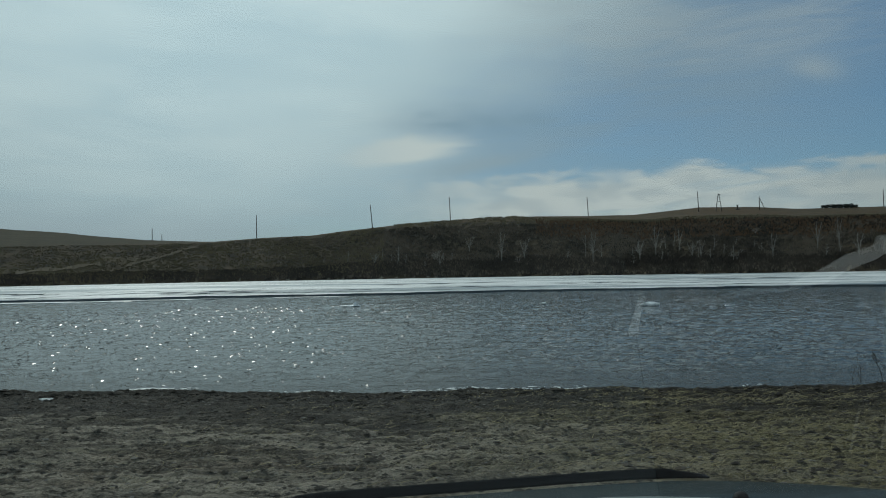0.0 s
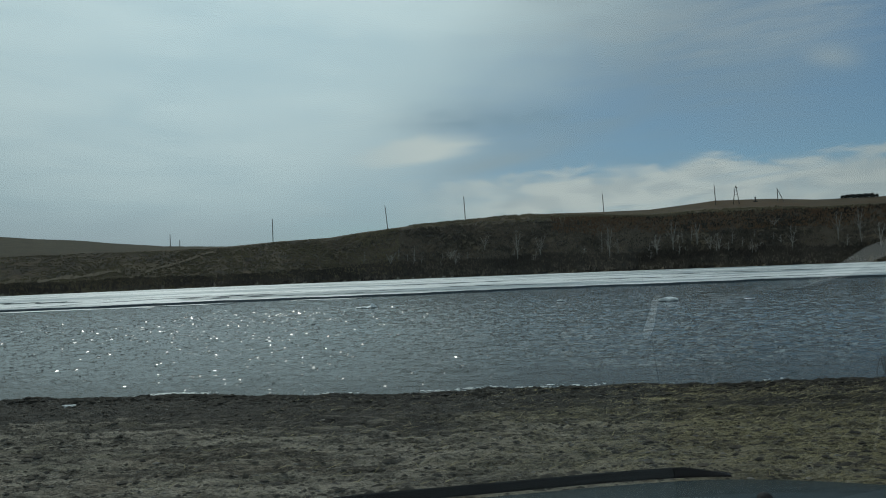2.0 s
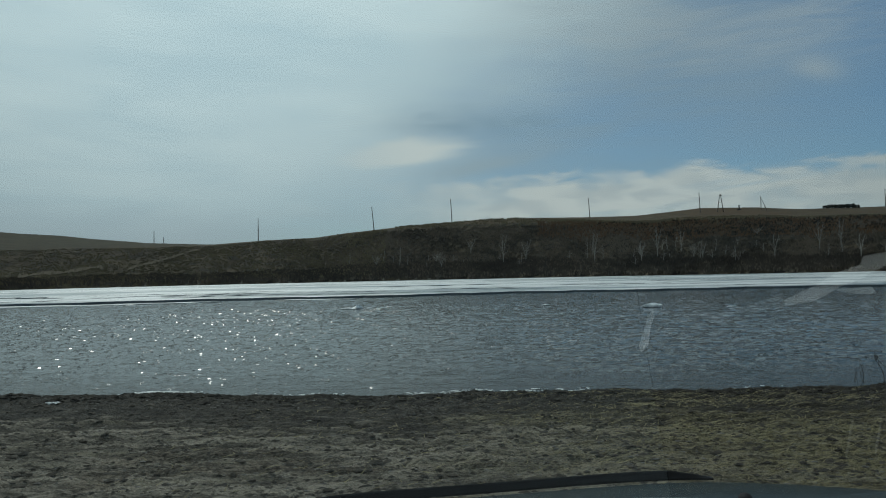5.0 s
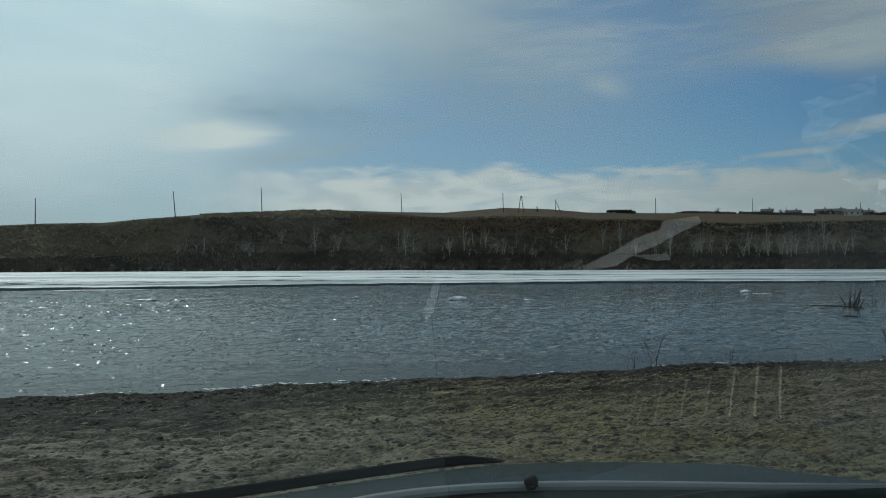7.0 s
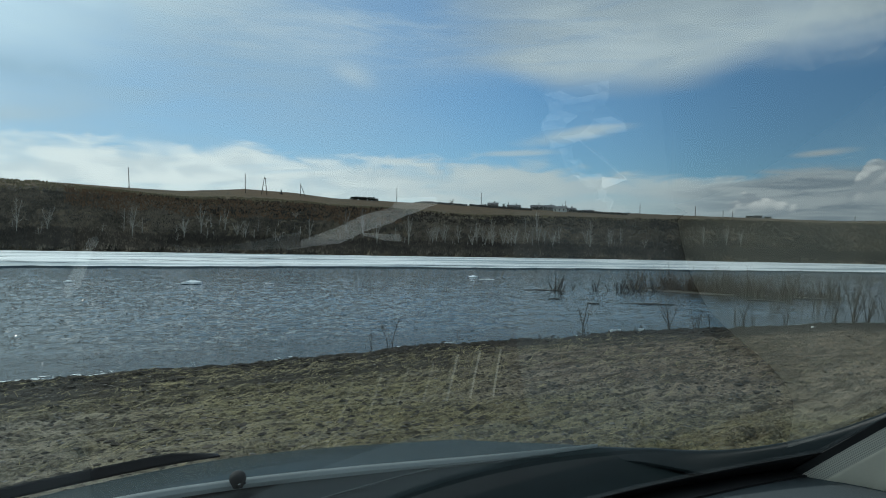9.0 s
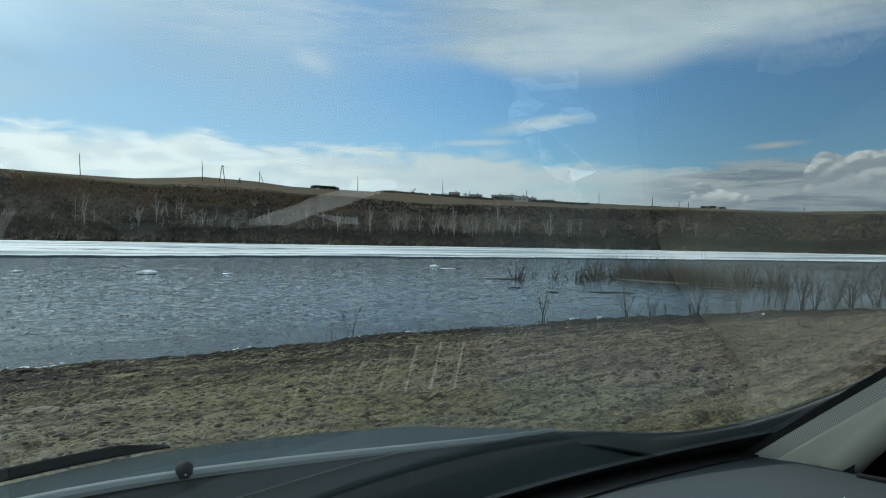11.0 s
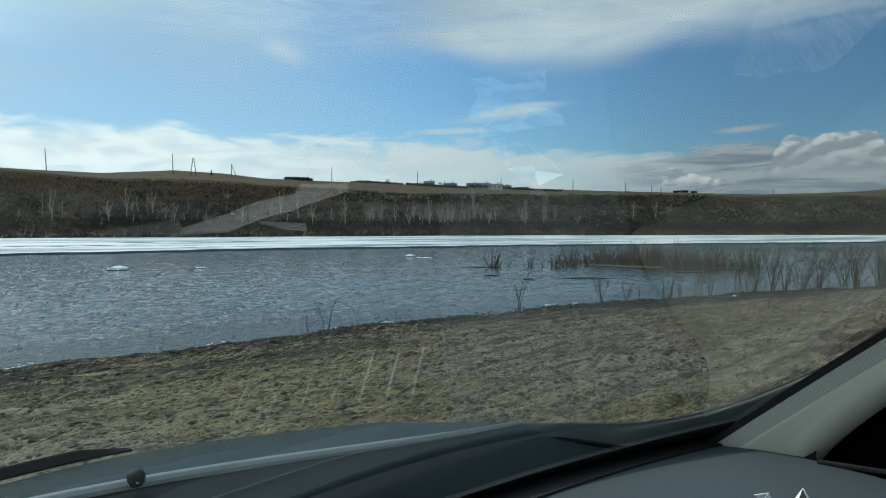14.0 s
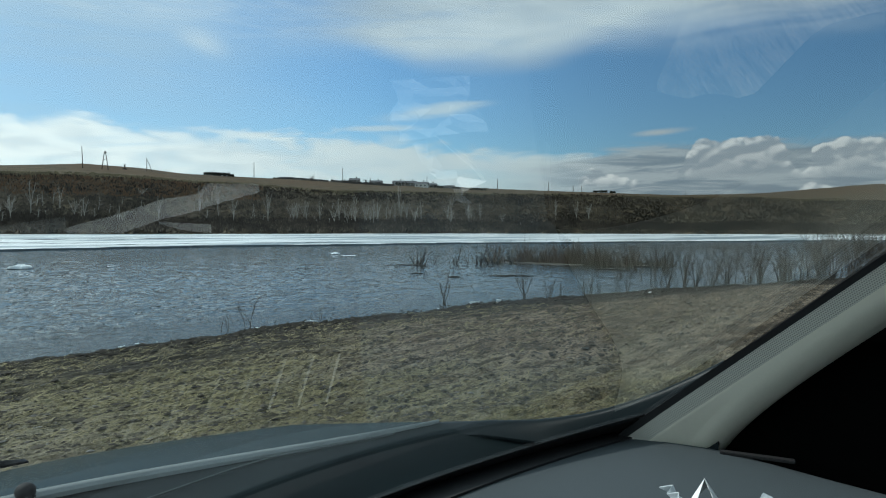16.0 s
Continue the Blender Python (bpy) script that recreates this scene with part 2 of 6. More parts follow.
def beach_material():
    mt = bpy.data.materials.new("beach_earth")
    mt.use_nodes = True
    g = Graph(mt.node_tree)
    b = mt.node_tree.nodes["Principled BSDF"]
    p = g.node("ShaderNodeNewGeometry").outputs["Position"]
    sep = g.node("ShaderNodeSeparateXYZ")
    g.put(sep.inputs[0], p)
    x, y, z = sep.outputs
    long = g.scale(p, (0.35, 1.0, 1.0))
    patch = g.noise(long, 0.55, 4.0, 0.5, 0.3)
    mid = g.noise(long, 3.2, 5.0, 0.65, 0.5)
    tuft = g.noise(g.scale(p, (0.75, 1.0, 1.0)), 7.5, 6.0, 0.72, 0.8)
    fine = g.noise(g.scale(p, (0.8, 1.0, 1.0)), 26.0, 5.0, 0.72, 0.4)
    grit = g.voronoi(p, 34.0)
    earth = g.mix(g.step(mid, 0.36, 0.62), (0.105, 0.094, 0.076, 1), (0.385, 0.343, 0.277, 1))
    edge = g.m("ADD", x, g.m("MULTIPLY", g.m("SUBTRACT", patch, 0.5), 9.0))
    # flattened dry grass, thicker on the side away from the wheel tracks
    grassy = g.m("MULTIPLY", g.step(edge, -1.5, 3.5), g.step(edge, 8.5, 4.0, 0.10, 1.0))
    straw = g.mix(g.step(tuft, 0.36, 0.62), (0.085, 0.075, 0.038, 1), (0.375, 0.325, 0.162, 1))
    earth = g.mix(g.step(edge, 5.0, 9.5, 0.0, 0.45), earth, g.scale(earth, (1.22, 1.20, 1.16)))
    col = g.mix(g.m("MULTIPLY", grassy, g.step(mid, 0.25, 0.55, 0.45, 0.95)), earth, straw)
    col = g.mix(g.step(tuft, 0.52, 0.62, 0.0, 0.45), col, (0.030, 0.027, 0.021, 1))
    col = g.mix(g.step(fine, 0.51, 0.62, 0.0, 0.72), col, (0.034, 0.031, 0.024, 1))
    col = g.mix(g.m("MULTIPLY", g.step(fine, 0.47, 0.38), g.step(patch, 0.4, 0.6, 0.4, 0.8)), col, (0.32, 0.295, 0.24, 1))
    blot = g.noise(g.scale(p, (0.45, 1.0, 1.0)), 2.1, 6.0, 0.7, 1.0)
    col = g.mix(g.step(blot, 0.58, 0.68, 0.0, 0.5), col, (0.030, 0.028, 0.021, 1))
    rust = g.noise(g.scale(p, (0.4, 1.0, 1.0)), 1.1, 5.0, 0.6, 0.5)
    col = g.mix(g.step(rust, 0.56, 0.68, 0.0, 0.30), col, g.mix(g.step(fine, 0.4, 0.6), (0.19, 0.125, 0.072, 1), (0.07, 0.048, 0.03, 1)))
    band = g.noise(g.scale(p, (0.09, 1.0, 1.0)), 1.5, 5.0, 0.65, 0.6)
    col = g.mix(g.step(band, 0.55, 0.66, 0.0, 0.45), col, (0.045, 0.040, 0.031, 1))
    col = g.mix(g.step(band, 0.44, 0.34, 0.0, 0.5), col, (0.33, 0.30, 0.235, 1))
    drag = g.noise(g.scale(p, (0.10, 1.0, 1.0)), 6.5, 5.0, 0.7, 0.8)
    col = g.mix(g.step(drag, 0.53, 0.62, 0.0, 0.62), col, (0.050, 0.045, 0.033, 1))
    col = g.mix(g.step(drag, 0.45, 0.37, 0.0, 0.38), col, (0.36, 0.325, 0.235, 1))
    speck = g.voronoi(g.scale(p, (0.6, 1.0, 1.0)), 9.0)
    col = g.mix(g.m("MULTIPLY", g.step(speck, 0.26, 0.16), g.step(blot, 0.42, 0.56, 0.15, 0.9)), col, (0.026, 0.024, 0.018, 1))
    reach = g.m("ADD", g.m("MULTIPLY", g.step(x, 1.0, 3.5), g.step(x, 12.0, 8.0, 0.0, 0.075)), g.m("ADD", g.step(x, -2.0, 4.0, 0.10, 0.0), g.step(x, 9.0, 15.0, 0.0, 0.07)))
    wet = g.step(g.m("SUBTRACT", g.m("ADD", z, g.m("MULTIPLY", g.m("SUBTRACT", mid, 0.5), 0.16)), reach), 0.28, 0.17)
    col = g.mix(g.m("MULTIPLY", wet, g.step(tuft, 0.4, 0.6, 0.80, 0.96)), col, (0.030, 0.027, 0.022, 1))
    col = g.mix(g.step(edge, 4.5, 10.0), col, g.scale(col, (0.79, 0.70, 0.645)))
    g.put(b.inputs["Base Color"], col)
    g.put(b.inputs["Roughness"], g.m("SUBTRACT", 0.97, g.m("MULTIPLY", wet, 0.15)))
    b.inputs["Specular IOR Level"].default_value = 0.12
    h = g.m("ADD", g.m("MULTIPLY", fine, 0.35), g.m("ADD", g.m("MULTIPLY", tuft, 0.9), g.m("MULTIPLY", grit, -0.25)))
    g.put(b.inputs["Normal"], g.bump(h, 1.0, 0.09))
    return mt


def slope_material():
    mt = bpy.data.materials.new("bank_soil")
    mt.use_nodes = True
    g = Graph(mt.node_tree)
    b = mt.node_tree.nodes["Principled BSDF"]
    p = g.node("ShaderNodeNewGeometry").outputs["Position"]
    big = g.noise(p, 0.035, 5.0, 0.6, 0.4)
    mid = g.noise(g.scale(p, (1, 1, 2.0)), 0.22, 5.0, 0.65, 0.5)
    fine = g.noise(p, 1.6, 5.0, 0.7)
    col = g.mix(g.step(mid, 0.38, 0.62), (0.024, 0.021, 0.016, 1), (0.088, 0.068, 0.044, 1))
    col = g.mix(g.step(big, 0.52, 0.66, 0.0, 0.75), col, (0.095, 0.077, 0.048, 1))
    col = g.mix(g.step(fine, 0.5, 0.75, 0.0, 0.5), col, (0.03, 0.026, 0.02, 1))
    sep = g.node("ShaderNodeSeparateXYZ")
    g.put(sep.inputs[0], p)
    west = g.step(sep.outputs[0], -62.0, -92.0)
    low = g.step(g.m("ADD", sep.outputs[2], g.m("MULTIPLY", g.m("SUBTRACT", mid, 0.5), 8.0)), 5.5, 3.0)
    col = g.mix(g.m("MULTIPLY", g.m("MULTIPLY", west, low), g.step(mid, 0.42, 0.60, 0.1, 0.8)), col, (0.15, 0.125, 0.075, 1))
    g.put(b.inputs["Base Color"], col)
    b.inputs["Roughness"].default_value = 0.95
    b.inputs["Specular IOR Level"].default_value = 0.1
    g.put(b.inputs["Normal"], g.bump(g.m("ADD", mid, fine), 0.8, 0.5))
    return mt


def steppe_material():
    mt = bpy.data.materials.new("dry_steppe")
    mt.use_nodes = True
    g = Graph(mt.node_tree)
    b = mt.node_tree.nodes["Principled BSDF"]
    p = g.node("ShaderNodeNewGeometry").outputs["Position"]
    big = g.noise(p, 0.018, 4.0, 0.5, 0.3)
    mid = g.noise(p, 0.16, 5.0, 0.6, 0.4)
    col = g.mix(g.step(mid, 0.3, 0.7), (0.055, 0.042, 0.025, 1), (0.105, 0.077, 0.045, 1))
    col = g.mix(g.step(big, 0.45, 0.62, 0.0, 0.6), col, (0.095, 0.058, 0.031, 1))
    sep = g.node("ShaderNodeSeparateXYZ")
    g.put(sep.inputs[0], p)
    col = g.mix(g.step(sep.outputs[0], -60.0, -140.0, 0.0, 0.85), col, g.mix(g.step(mid, 0.4, 0.6), (0.030, 0.029, 0.017, 1), (0.054, 0.047, 0.028, 1)))
    g.put(b.inputs["Base Color"], col)
    b.inputs["Roughness"].default_value = 0.95
    b.inputs["Specular IOR Level"].default_value = 0.1
    g.put(b.inputs["Normal"], g.bump(mid, 0.6, 0.6))
    return mt


def water_material():
    mt = bpy.data.materials.new("lake_water")
    mt.use_nodes = True
    g = Graph(mt.node_tree)
    b = mt.node_tree.nodes["Principled BSDF"]
    p = g.node("ShaderNodeNewGeometry").outputs["Position"]
    b.inputs["Base Color"].default_value = (0.032, 0.036, 0.031, 1)
    sep = g.node("ShaderNodeSeparateXYZ")
    g.put(sep.inputs[0], p)
    g.put(b.inputs["Roughness"], g.step(sep.outputs[1], 12.0, 60.0, 0.04, 0.08))
    b.inputs["IOR"].default_value = 1.333
    chop = g.noise(g.scale(p, (0.34, 1.0, 1.0)), 3.0, 4.0, 0.6, 0.5)
    ripple = g.noise(g.scale(p, (0.7, 1.0, 1.0)), 12.0, 3.0, 0.6, 0.3)
    gust = g.step(g.noise(g.scale(p, (0.3, 1.0, 1.0)), 0.05, 3.0), 0.3, 0.7, 0.6, 1.0)
    h = g.m("ADD", g.m("MULTIPLY", chop, 0.042), g.m("MULTIPLY", ripple, 0.026))
    g.put(b.inputs["Normal"], g.bump(h, g.m("MULTIPLY", gust, g.step(sep.outputs[0], 2.0, 18.0, 1.0, 0.62)), 0.7))
    return mt


def ice_material(name, white=(0.765, 0.772, 0.768), dull=(0.24, 0.29, 0.31)):
    mt = bpy.data.materials.new(name)
    mt.use_nodes = True
    g = Graph(mt.node_tree)
    b = mt.node_tree.nodes["Principled BSDF"]
    p = g.node("ShaderNodeNewGeometry").outputs["Position"]
    streak = g.noise(g.scale(p, (0.22, 1.0, 1.0)), 0.075, 7.0, 0.68, 0.5)
    blot = g.noise(p, 0.5, 5.0, 0.6)
    f = g.m("ADD", g.m("MULTIPLY", streak, 0.65), g.m("MULTIPLY", blot, 0.35))
    melt = g.noise(g.scale(p, (0.12, 1.0, 1.0)), 0.16, 5.0, 0.7, 0.4)
    col = g.mix(g.step(streak, 0.43, 0.53), (*dull, 1), (*white, 1))
    col = g.mix(g.step(melt, 0.57, 0.63, 0.0, 0.8), col, tuple(c * 0.55 for c in dull) + (1,))
    g.put(b.inputs["Base Color"], col)
    b.inputs["Roughness"].default_value = 0.55
    g.put(b.inputs["Normal"], g.bump(blot, 0.7, 0.15))
    return mt


def glass_material(name="windscreen_glass", tint=(0.90, 0.94, 0.93, 1)):
    mt = bpy.data.materials.new(name)
    mt.use_nodes = True
    nt = mt.node_tree
    nt.nodes.clear()
    g = Graph(nt)
    clear = g.node("ShaderNodeBsdfTransparent")
    clear.inputs[0].default_value = tint
    shine = g.node("ShaderNodeBsdfGlossy")
    shine.inputs["Roughness"].default_value = 0.0
    fr = g.node("ShaderNodeFresnel")
    fr.inputs[0].default_value = 1.60   # both faces of the pane together
    mx = g.node("ShaderNodeMixShader")
    nt.links.new(fr.outputs[0], mx.inputs[0])
    nt.links.new(clear.outputs[0], mx.inputs[1])
    nt.links.new(shine.outputs[0], mx.inputs[2])
    out = g.node("ShaderNodeOutputMaterial")
    nt.links.new(mx.outputs[0], out.inputs[0])
    return mt


def dotted_material():
    mt = bpy.data.materials.new("dotted_trim_edge")
    mt.use_nodes = True
    g = Graph(mt.node_tree)
    b = mt.node_tree.nodes["Principled BSDF"]
    tc = g.node("ShaderNodeTexCoord").outputs["UV"]
    sep = g.node("ShaderNodeSeparateXYZ")
    g.put(sep.inputs[0], tc)
    u, v = sep.outputs[0], sep.outputs[1]
    row = g.m("FLOOR", v)
    cu = g.m("SUBTRACT", g.m("FRACT", g.m("ADD", u, g.m("MULTIPLY", g.m("MODULO", row, 2.0), 0.5))), 0.5)
    cv = g.m("SUBTRACT", g.m("FRACT", v), 0.5)
    r = g.m("SQRT", g.m("ADD", g.m("MULTIPLY", cu, cu), g.m("MULTIPLY", cv, cv)))
    dot = g.step(r, 0.40, 0.28)
    g.put(b.inputs["Base Color"], g.mix(dot, (0.60, 0.58, 0.51, 1), (0.33, 0.32, 0.285, 1)))
    b.inputs["Roughness"].default_value = 0.7
    return mt


M = {
    "beach": beach_material(), "crest": material("wave_crest_water", (0.034, 0.040, 0.038), 0.19, second=(0.028, 0.034, 0.033)), "slope": slope_material(), "steppe": steppe_material(), "water": water_material(),
    "ice": ice_material("lake_ice"), "floe": ice_material("floe_ice", (0.87, 0.89, 0.90), (0.72, 0.77, 0.79)), "lead": material("dark_wet_crack", (0.07, 0.085, 0.095), 0.95, second=(0.03, 0.04, 0.045), scale=0.4, grain=3.0, spec=0.04), "iceshade": material("shade_dark_ice_rim", (0.10, 0.13, 0.15), 0.3, second=(0.04, 0.055, 0.065), scale=0.4, grain=3.0), "glass": glass_material(), "tint": glass_material("tinted_side_glass", (0.80, 0.84, 0.83, 1)), "lightblock": material("cabin_light_block", (0.01, 0.01, 0.01), 0.9, spec=0.05), "dots": dotted_material(),
    "brush": material("bare_brushwood", (0.235, 0.19, 0.142), 0.95, second=(0.046, 0.041, 0.034), scale=0.06, grain=0.4, spread=0.09, per_island=0.35, spec=0.1),
    "slopegrass": material("slope_grass", (0.30, 0.25, 0.15), 0.95, second=(0.10, 0.085, 0.055), scale=0.05, grain=0.4, spread=0.16, per_island=0.4, spec=0.1),
    "footbrush": material("willow_scrub", (0.125, 0.10, 0.078), 0.95, second=(0.04, 0.034, 0.028), scale=0.06, grain=0.4, spread=0.12, per_island=0.4, spec=0.1),
    "eastbrush": material("side_lit_brush_dimmed", (0.17, 0.135, 0.095), 0.95, second=(0.028, 0.025, 0.021), scale=0.06, grain=0.4, spread=0.08, per_island=0.3, spec=0.1),
    "edgebrush": material("dark_edge_shrubs", (0.075, 0.058, 0.042), 0.95, second=(0.026, 0.022, 0.018), scale=0.06, grain=0.4, spread=0.12, per_island=0.4, spec=0.1),
    "redbrush": material("reddish_brushwood", (0.24, 0.15, 0.085), 0.95, second=(0.10, 0.06, 0.04), scale=0.05, grain=0.4, per_island=0.5, spec=0.1),
    "birch": material("birch_bark", (0.47, 0.435, 0.38), 0.8, second=(0.15, 0.136, 0.115), scale=1.5, grain=6.0, per_object=0.3),
    "twig": material("birch_twigs", (0.30, 0.25, 0.20), 0.9, second=(0.15, 0.125, 0.10), scale=0.8, grain=6.0, per_object=0.3, spec=0.2),
    "willow": material("willow_stems", (0.12, 0.10, 0.078), 0.85, second=(0.05, 0.043, 0.036), scale=2.0, grain=30.0, per_island=0.5, spec=0.2),
    "islet_brush": material("brown_islet_scrub", (0.19, 0.135, 0.092), 0.9, second=(0.075, 0.056, 0.042), scale=0.6, grain=14.0, per_island=0.5, spec=0.15),
    "track": material("pale_track_soil", (0.14, 0.115, 0.078), 0.95, second=(0.07, 0.058, 0.04), scale=0.3, grain=2.0, spec=0.1),
    "reed": material("dry_reed", (0.21, 0.17, 0.10), 0.9, second=(0.09, 0.07, 0.045), scale=1.0, grain=20.0, per_island=0.5, spec=0.2),
    "snag": material("wet_driftwood", (0.06, 0.05, 0.04), 0.7, second=(0.025, 0.022, 0.02), scale=3.0, grain=30.0, relief=0.01, relief_scale=25.0),
    "pole": material("weathered_pole_wood", (0.16, 0.14, 0.12), 0.9, second=(0.08, 0.07, 0.06), scale=2.0, grain=18.0, stretch=(1, 1, 0.1)),
    "iron": material("dark_iron", (0.06, 0.06, 0.06), 0.6, metal=0.6),
    "porcelain": material("insulator_porcelain", (0.6, 0.58, 0.54), 0.25),
    "stone": material("beach_stone", (0.24, 0.225, 0.20), 0.9, second=(0.09, 0.08, 0.07), scale=6.0, grain=60.0, per_island=0.7, relief=0.004, relief_scale=80.0),
    "clod": material("dark_clods", (0.10, 0.082, 0.058), 0.95, second=(0.022, 0.020, 0.016), scale=6.0, grain=60.0, per_island=0.6, relief=0.006, relief_scale=60.0),
    "weed": material("rotted_weed", (0.050, 0.042, 0.030), 0.9, second=(0.013, 0.012, 0.009), scale=6.0, grain=60.0, per_island=0.5, relief=0.006, relief_scale=60.0, spec=0.2),
    "straw": material("dry_grass_blades", (0.46, 0.395, 0.22), 0.9, second=(0.17, 0.145, 0.07), scale=1.0, grain=12.0, per_island=0.6, spec=0.2),
    "foam": material("shore_foam", (0.75, 0.78, 0.78), 0.6, second=(0.5, 0.53, 0.53), scale=3.0, grain=30.0),
    "conifer": material("dark_foliage", (0.035, 0.042, 0.028), 0.9, second=(0.015, 0.018, 0.014), scale=0.3, grain=3.0, per_island=0.4, spec=0.1),
    "housewall": material("house_planks", (0.20, 0.18, 0.155), 0.85, second=(0.10, 0.09, 0.08), scale=0.6, grain=6.0, per_object=0.6),
    "whitewall": material("whitewashed_wall", (0.68, 0.67, 0.64), 0.85, second=(0.5, 0.49, 0.46), scale=0.6, grain=6.0),
    "roof": material("slate_roof", (0.10, 0.10, 0.105), 0.8, second=(0.05, 0.05, 0.055), scale=0.8, grain=8.0, per_object=0.5),
    "pane": material("house_pane", (0.03, 0.035, 0.04), 0.1),
    "paint": material("car_paint", (0.013, 0.031, 0.035), 0.22, second=(0.010, 0.025, 0.028), scale=4.0, grain=160.0, spec=0.05),
    "edge": material("hood_lip_sheen", (0.30, 0.335, 0.335), 0.5, second=(0.24, 0.265, 0.265), scale=6.0, grain=80.0),
    "acrylic": material("smoked_acrylic", (0.006, 0.006, 0.007), 0.3, spec=0.15),
    "seal": material("glossy_black_seal", (0.012, 0.017, 0.019), 0.34, second=(0.009, 0.013, 0.015), scale=6.0, grain=120.0, spec=0.07),
    "bead": material("grey_bead", (0.075, 0.085, 0.087), 0.6, spec=0.2),
    "rubber": material("black_rubber", (0.012, 0.012, 0.013), 0.75, second=(0.007, 0.007, 0.008), scale=8.0, grain=120.0),
    "cowl": material("cowl_plastic", (0.009, 0.016, 0.017), 0.6, second=(0.005, 0.007, 0.008), scale=8.0, grain=200.0, relief=0.0003, relief_scale=300.0, spec=0.05),
    "dash": material("dashboard_vinyl", (0.046, 0.057, 0.063), 0.7, second=(0.038, 0.048, 0.053), scale=6.0, grain=300.0, relief=0.0005, relief_scale=500.0),
    "trim": material("beige_pillar_trim", (0.83, 0.785, 0.66), 0.7, second=(0.76, 0.715, 0.60), scale=5.0, grain=300.0, relief=0.0003, relief_scale=600.0),
    # near-black base with the cabin's shade put into it
    "dark": material("cabin_shade_black", (0.004, 0.004, 0.004), 0.95, second=(0.002, 0.002, 0.002), scale=8.0, grain=120.0, spec=0.05),
    "ventdim": material("shaded_slat_plastic", (0.19, 0.185, 0.16), 0.6, second=(0.12, 0.117, 0.10), scale=8.0, grain=120.0),
    "vent": material("vent_slat_plastic", (0.31, 0.30, 0.255), 0.5, second=(0.27, 0.26, 0.22), scale=8.0, grain=120.0),
    "paper": material("white_paper", (0.86, 0.86, 0.84), 0.8, second=(0.80, 0.80, 0.78), scale=12.0, grain=150.0),
    "foil": material("crinkled_film", (0.55, 0.59, 0.61), 0.42, second=(0.30, 0.33, 0.35), scale=30.0, grain=150.0, relief=0.004, relief_scale=90.0),
    "greyfilm": material("grey_wrapping_film", (0.30, 0.32, 0.32), 0.6, second=(0.20, 0.215, 0.215), scale=60.0, grain=200.0),
    "chrome": material("nozzle_chrome", (0.6, 0.6, 0.6), 0.15, metal=1.0),
    "tyre": material("tyre_rubber", (0.02, 0.02, 0.02), 0.85),
    "rim": material("alloy_rim", (0.45, 0.45, 0.46), 0.3, metal=0.9),
}


# ---------------------------------------------------------------- mesh helpers
def mesh_from(name, verts, faces, mat, smooth=False):
    me = bpy.data.meshes.new(name)
    me.from_pydata([tuple(v) for v in verts], [], [tuple(f) for f in faces])
    for m_ in (mat if isinstance(mat, (list, tuple)) else [mat]):
        me.materials.append(m_)
    if smooth:
        me.polygons.foreach_set("use_smooth", [True] * len(me.polygons))
    me.update()
    return me


def part(name, bm, mat, parent, label=""):
    """Link a bmesh (or a ready mesh) as one mesh object under a thing or part."""
    if isinstance(bm, bpy.types.Mesh):
        me = bm
    else:
        me = bpy.data.meshes.new(name)
        bm.normal_update()
        bm.to_mesh(me)
        bm.free()
        me.materials.append(mat)
    ob = new(name, me)
    ob.parent = parent
    if label:
        ob["label"] = label
    return ob


def thing(name, m, label, category, group="", kind=""):
    e = new(name)
    e.matrix_world = m
    e.empty_display_size = 0.1
    return tagged(e, label, category, group, kind)


def bm_box(sx, sy, sz, at=(0, 0, 0), bevel=0.0, rot=None):
    bm = bmesh.new()
    bmesh.ops.create_cube(bm, size=1.0)
    bmesh.ops.scale(bm, vec=(sx, sy, sz), verts=bm.verts)
    if bevel:
        bmesh.ops.bevel(bm, geom=bm.edges[:], offset=bevel, segments=2, affect="EDGES")
    if rot:
        bmesh.ops.rotate(bm, cent=(0, 0, 0), matrix=Euler([radians(a) for a in rot]).to_matrix(), verts=bm.verts)
    bmesh.ops.translate(bm, vec=at, verts=bm.verts)
    return bm


def tube_data(path, radii, sides=6, cap=True):
    """Verts and faces of a tapered tube along a path."""
    vs, fs = [], []
    n = len(path)
    for i, p in enumerate(path):
        a = Vector(path[max(i - 1, 0)])
        b = Vector(path[min(i + 1, n - 1)])
        t = (b - a).normalized()
        s = t.cross(Vector((0, 0, 1)) if abs(t.z) < 0.9 else Vector((1, 0, 0))).normalized()
        c = t.cross(s)
        for k in range(sides):
            an = 2 * math.pi * k / sides
            vs.append(Vector(p) + (s * math.cos(an) + c * math.sin(an)) * radii[i])
    for i in range(n - 1):
        for k in range(sides):
            k2 = (k + 1) % sides
            fs.append((i * sides + k, i * sides + k2, (i + 1) * sides + k2, (i + 1) * sides + k))
    if cap:
        fs.append(tuple(range(sides))[::-1])
        fs.append(tuple((n - 1) * sides + k for k in range(sides)))
    return vs, fs


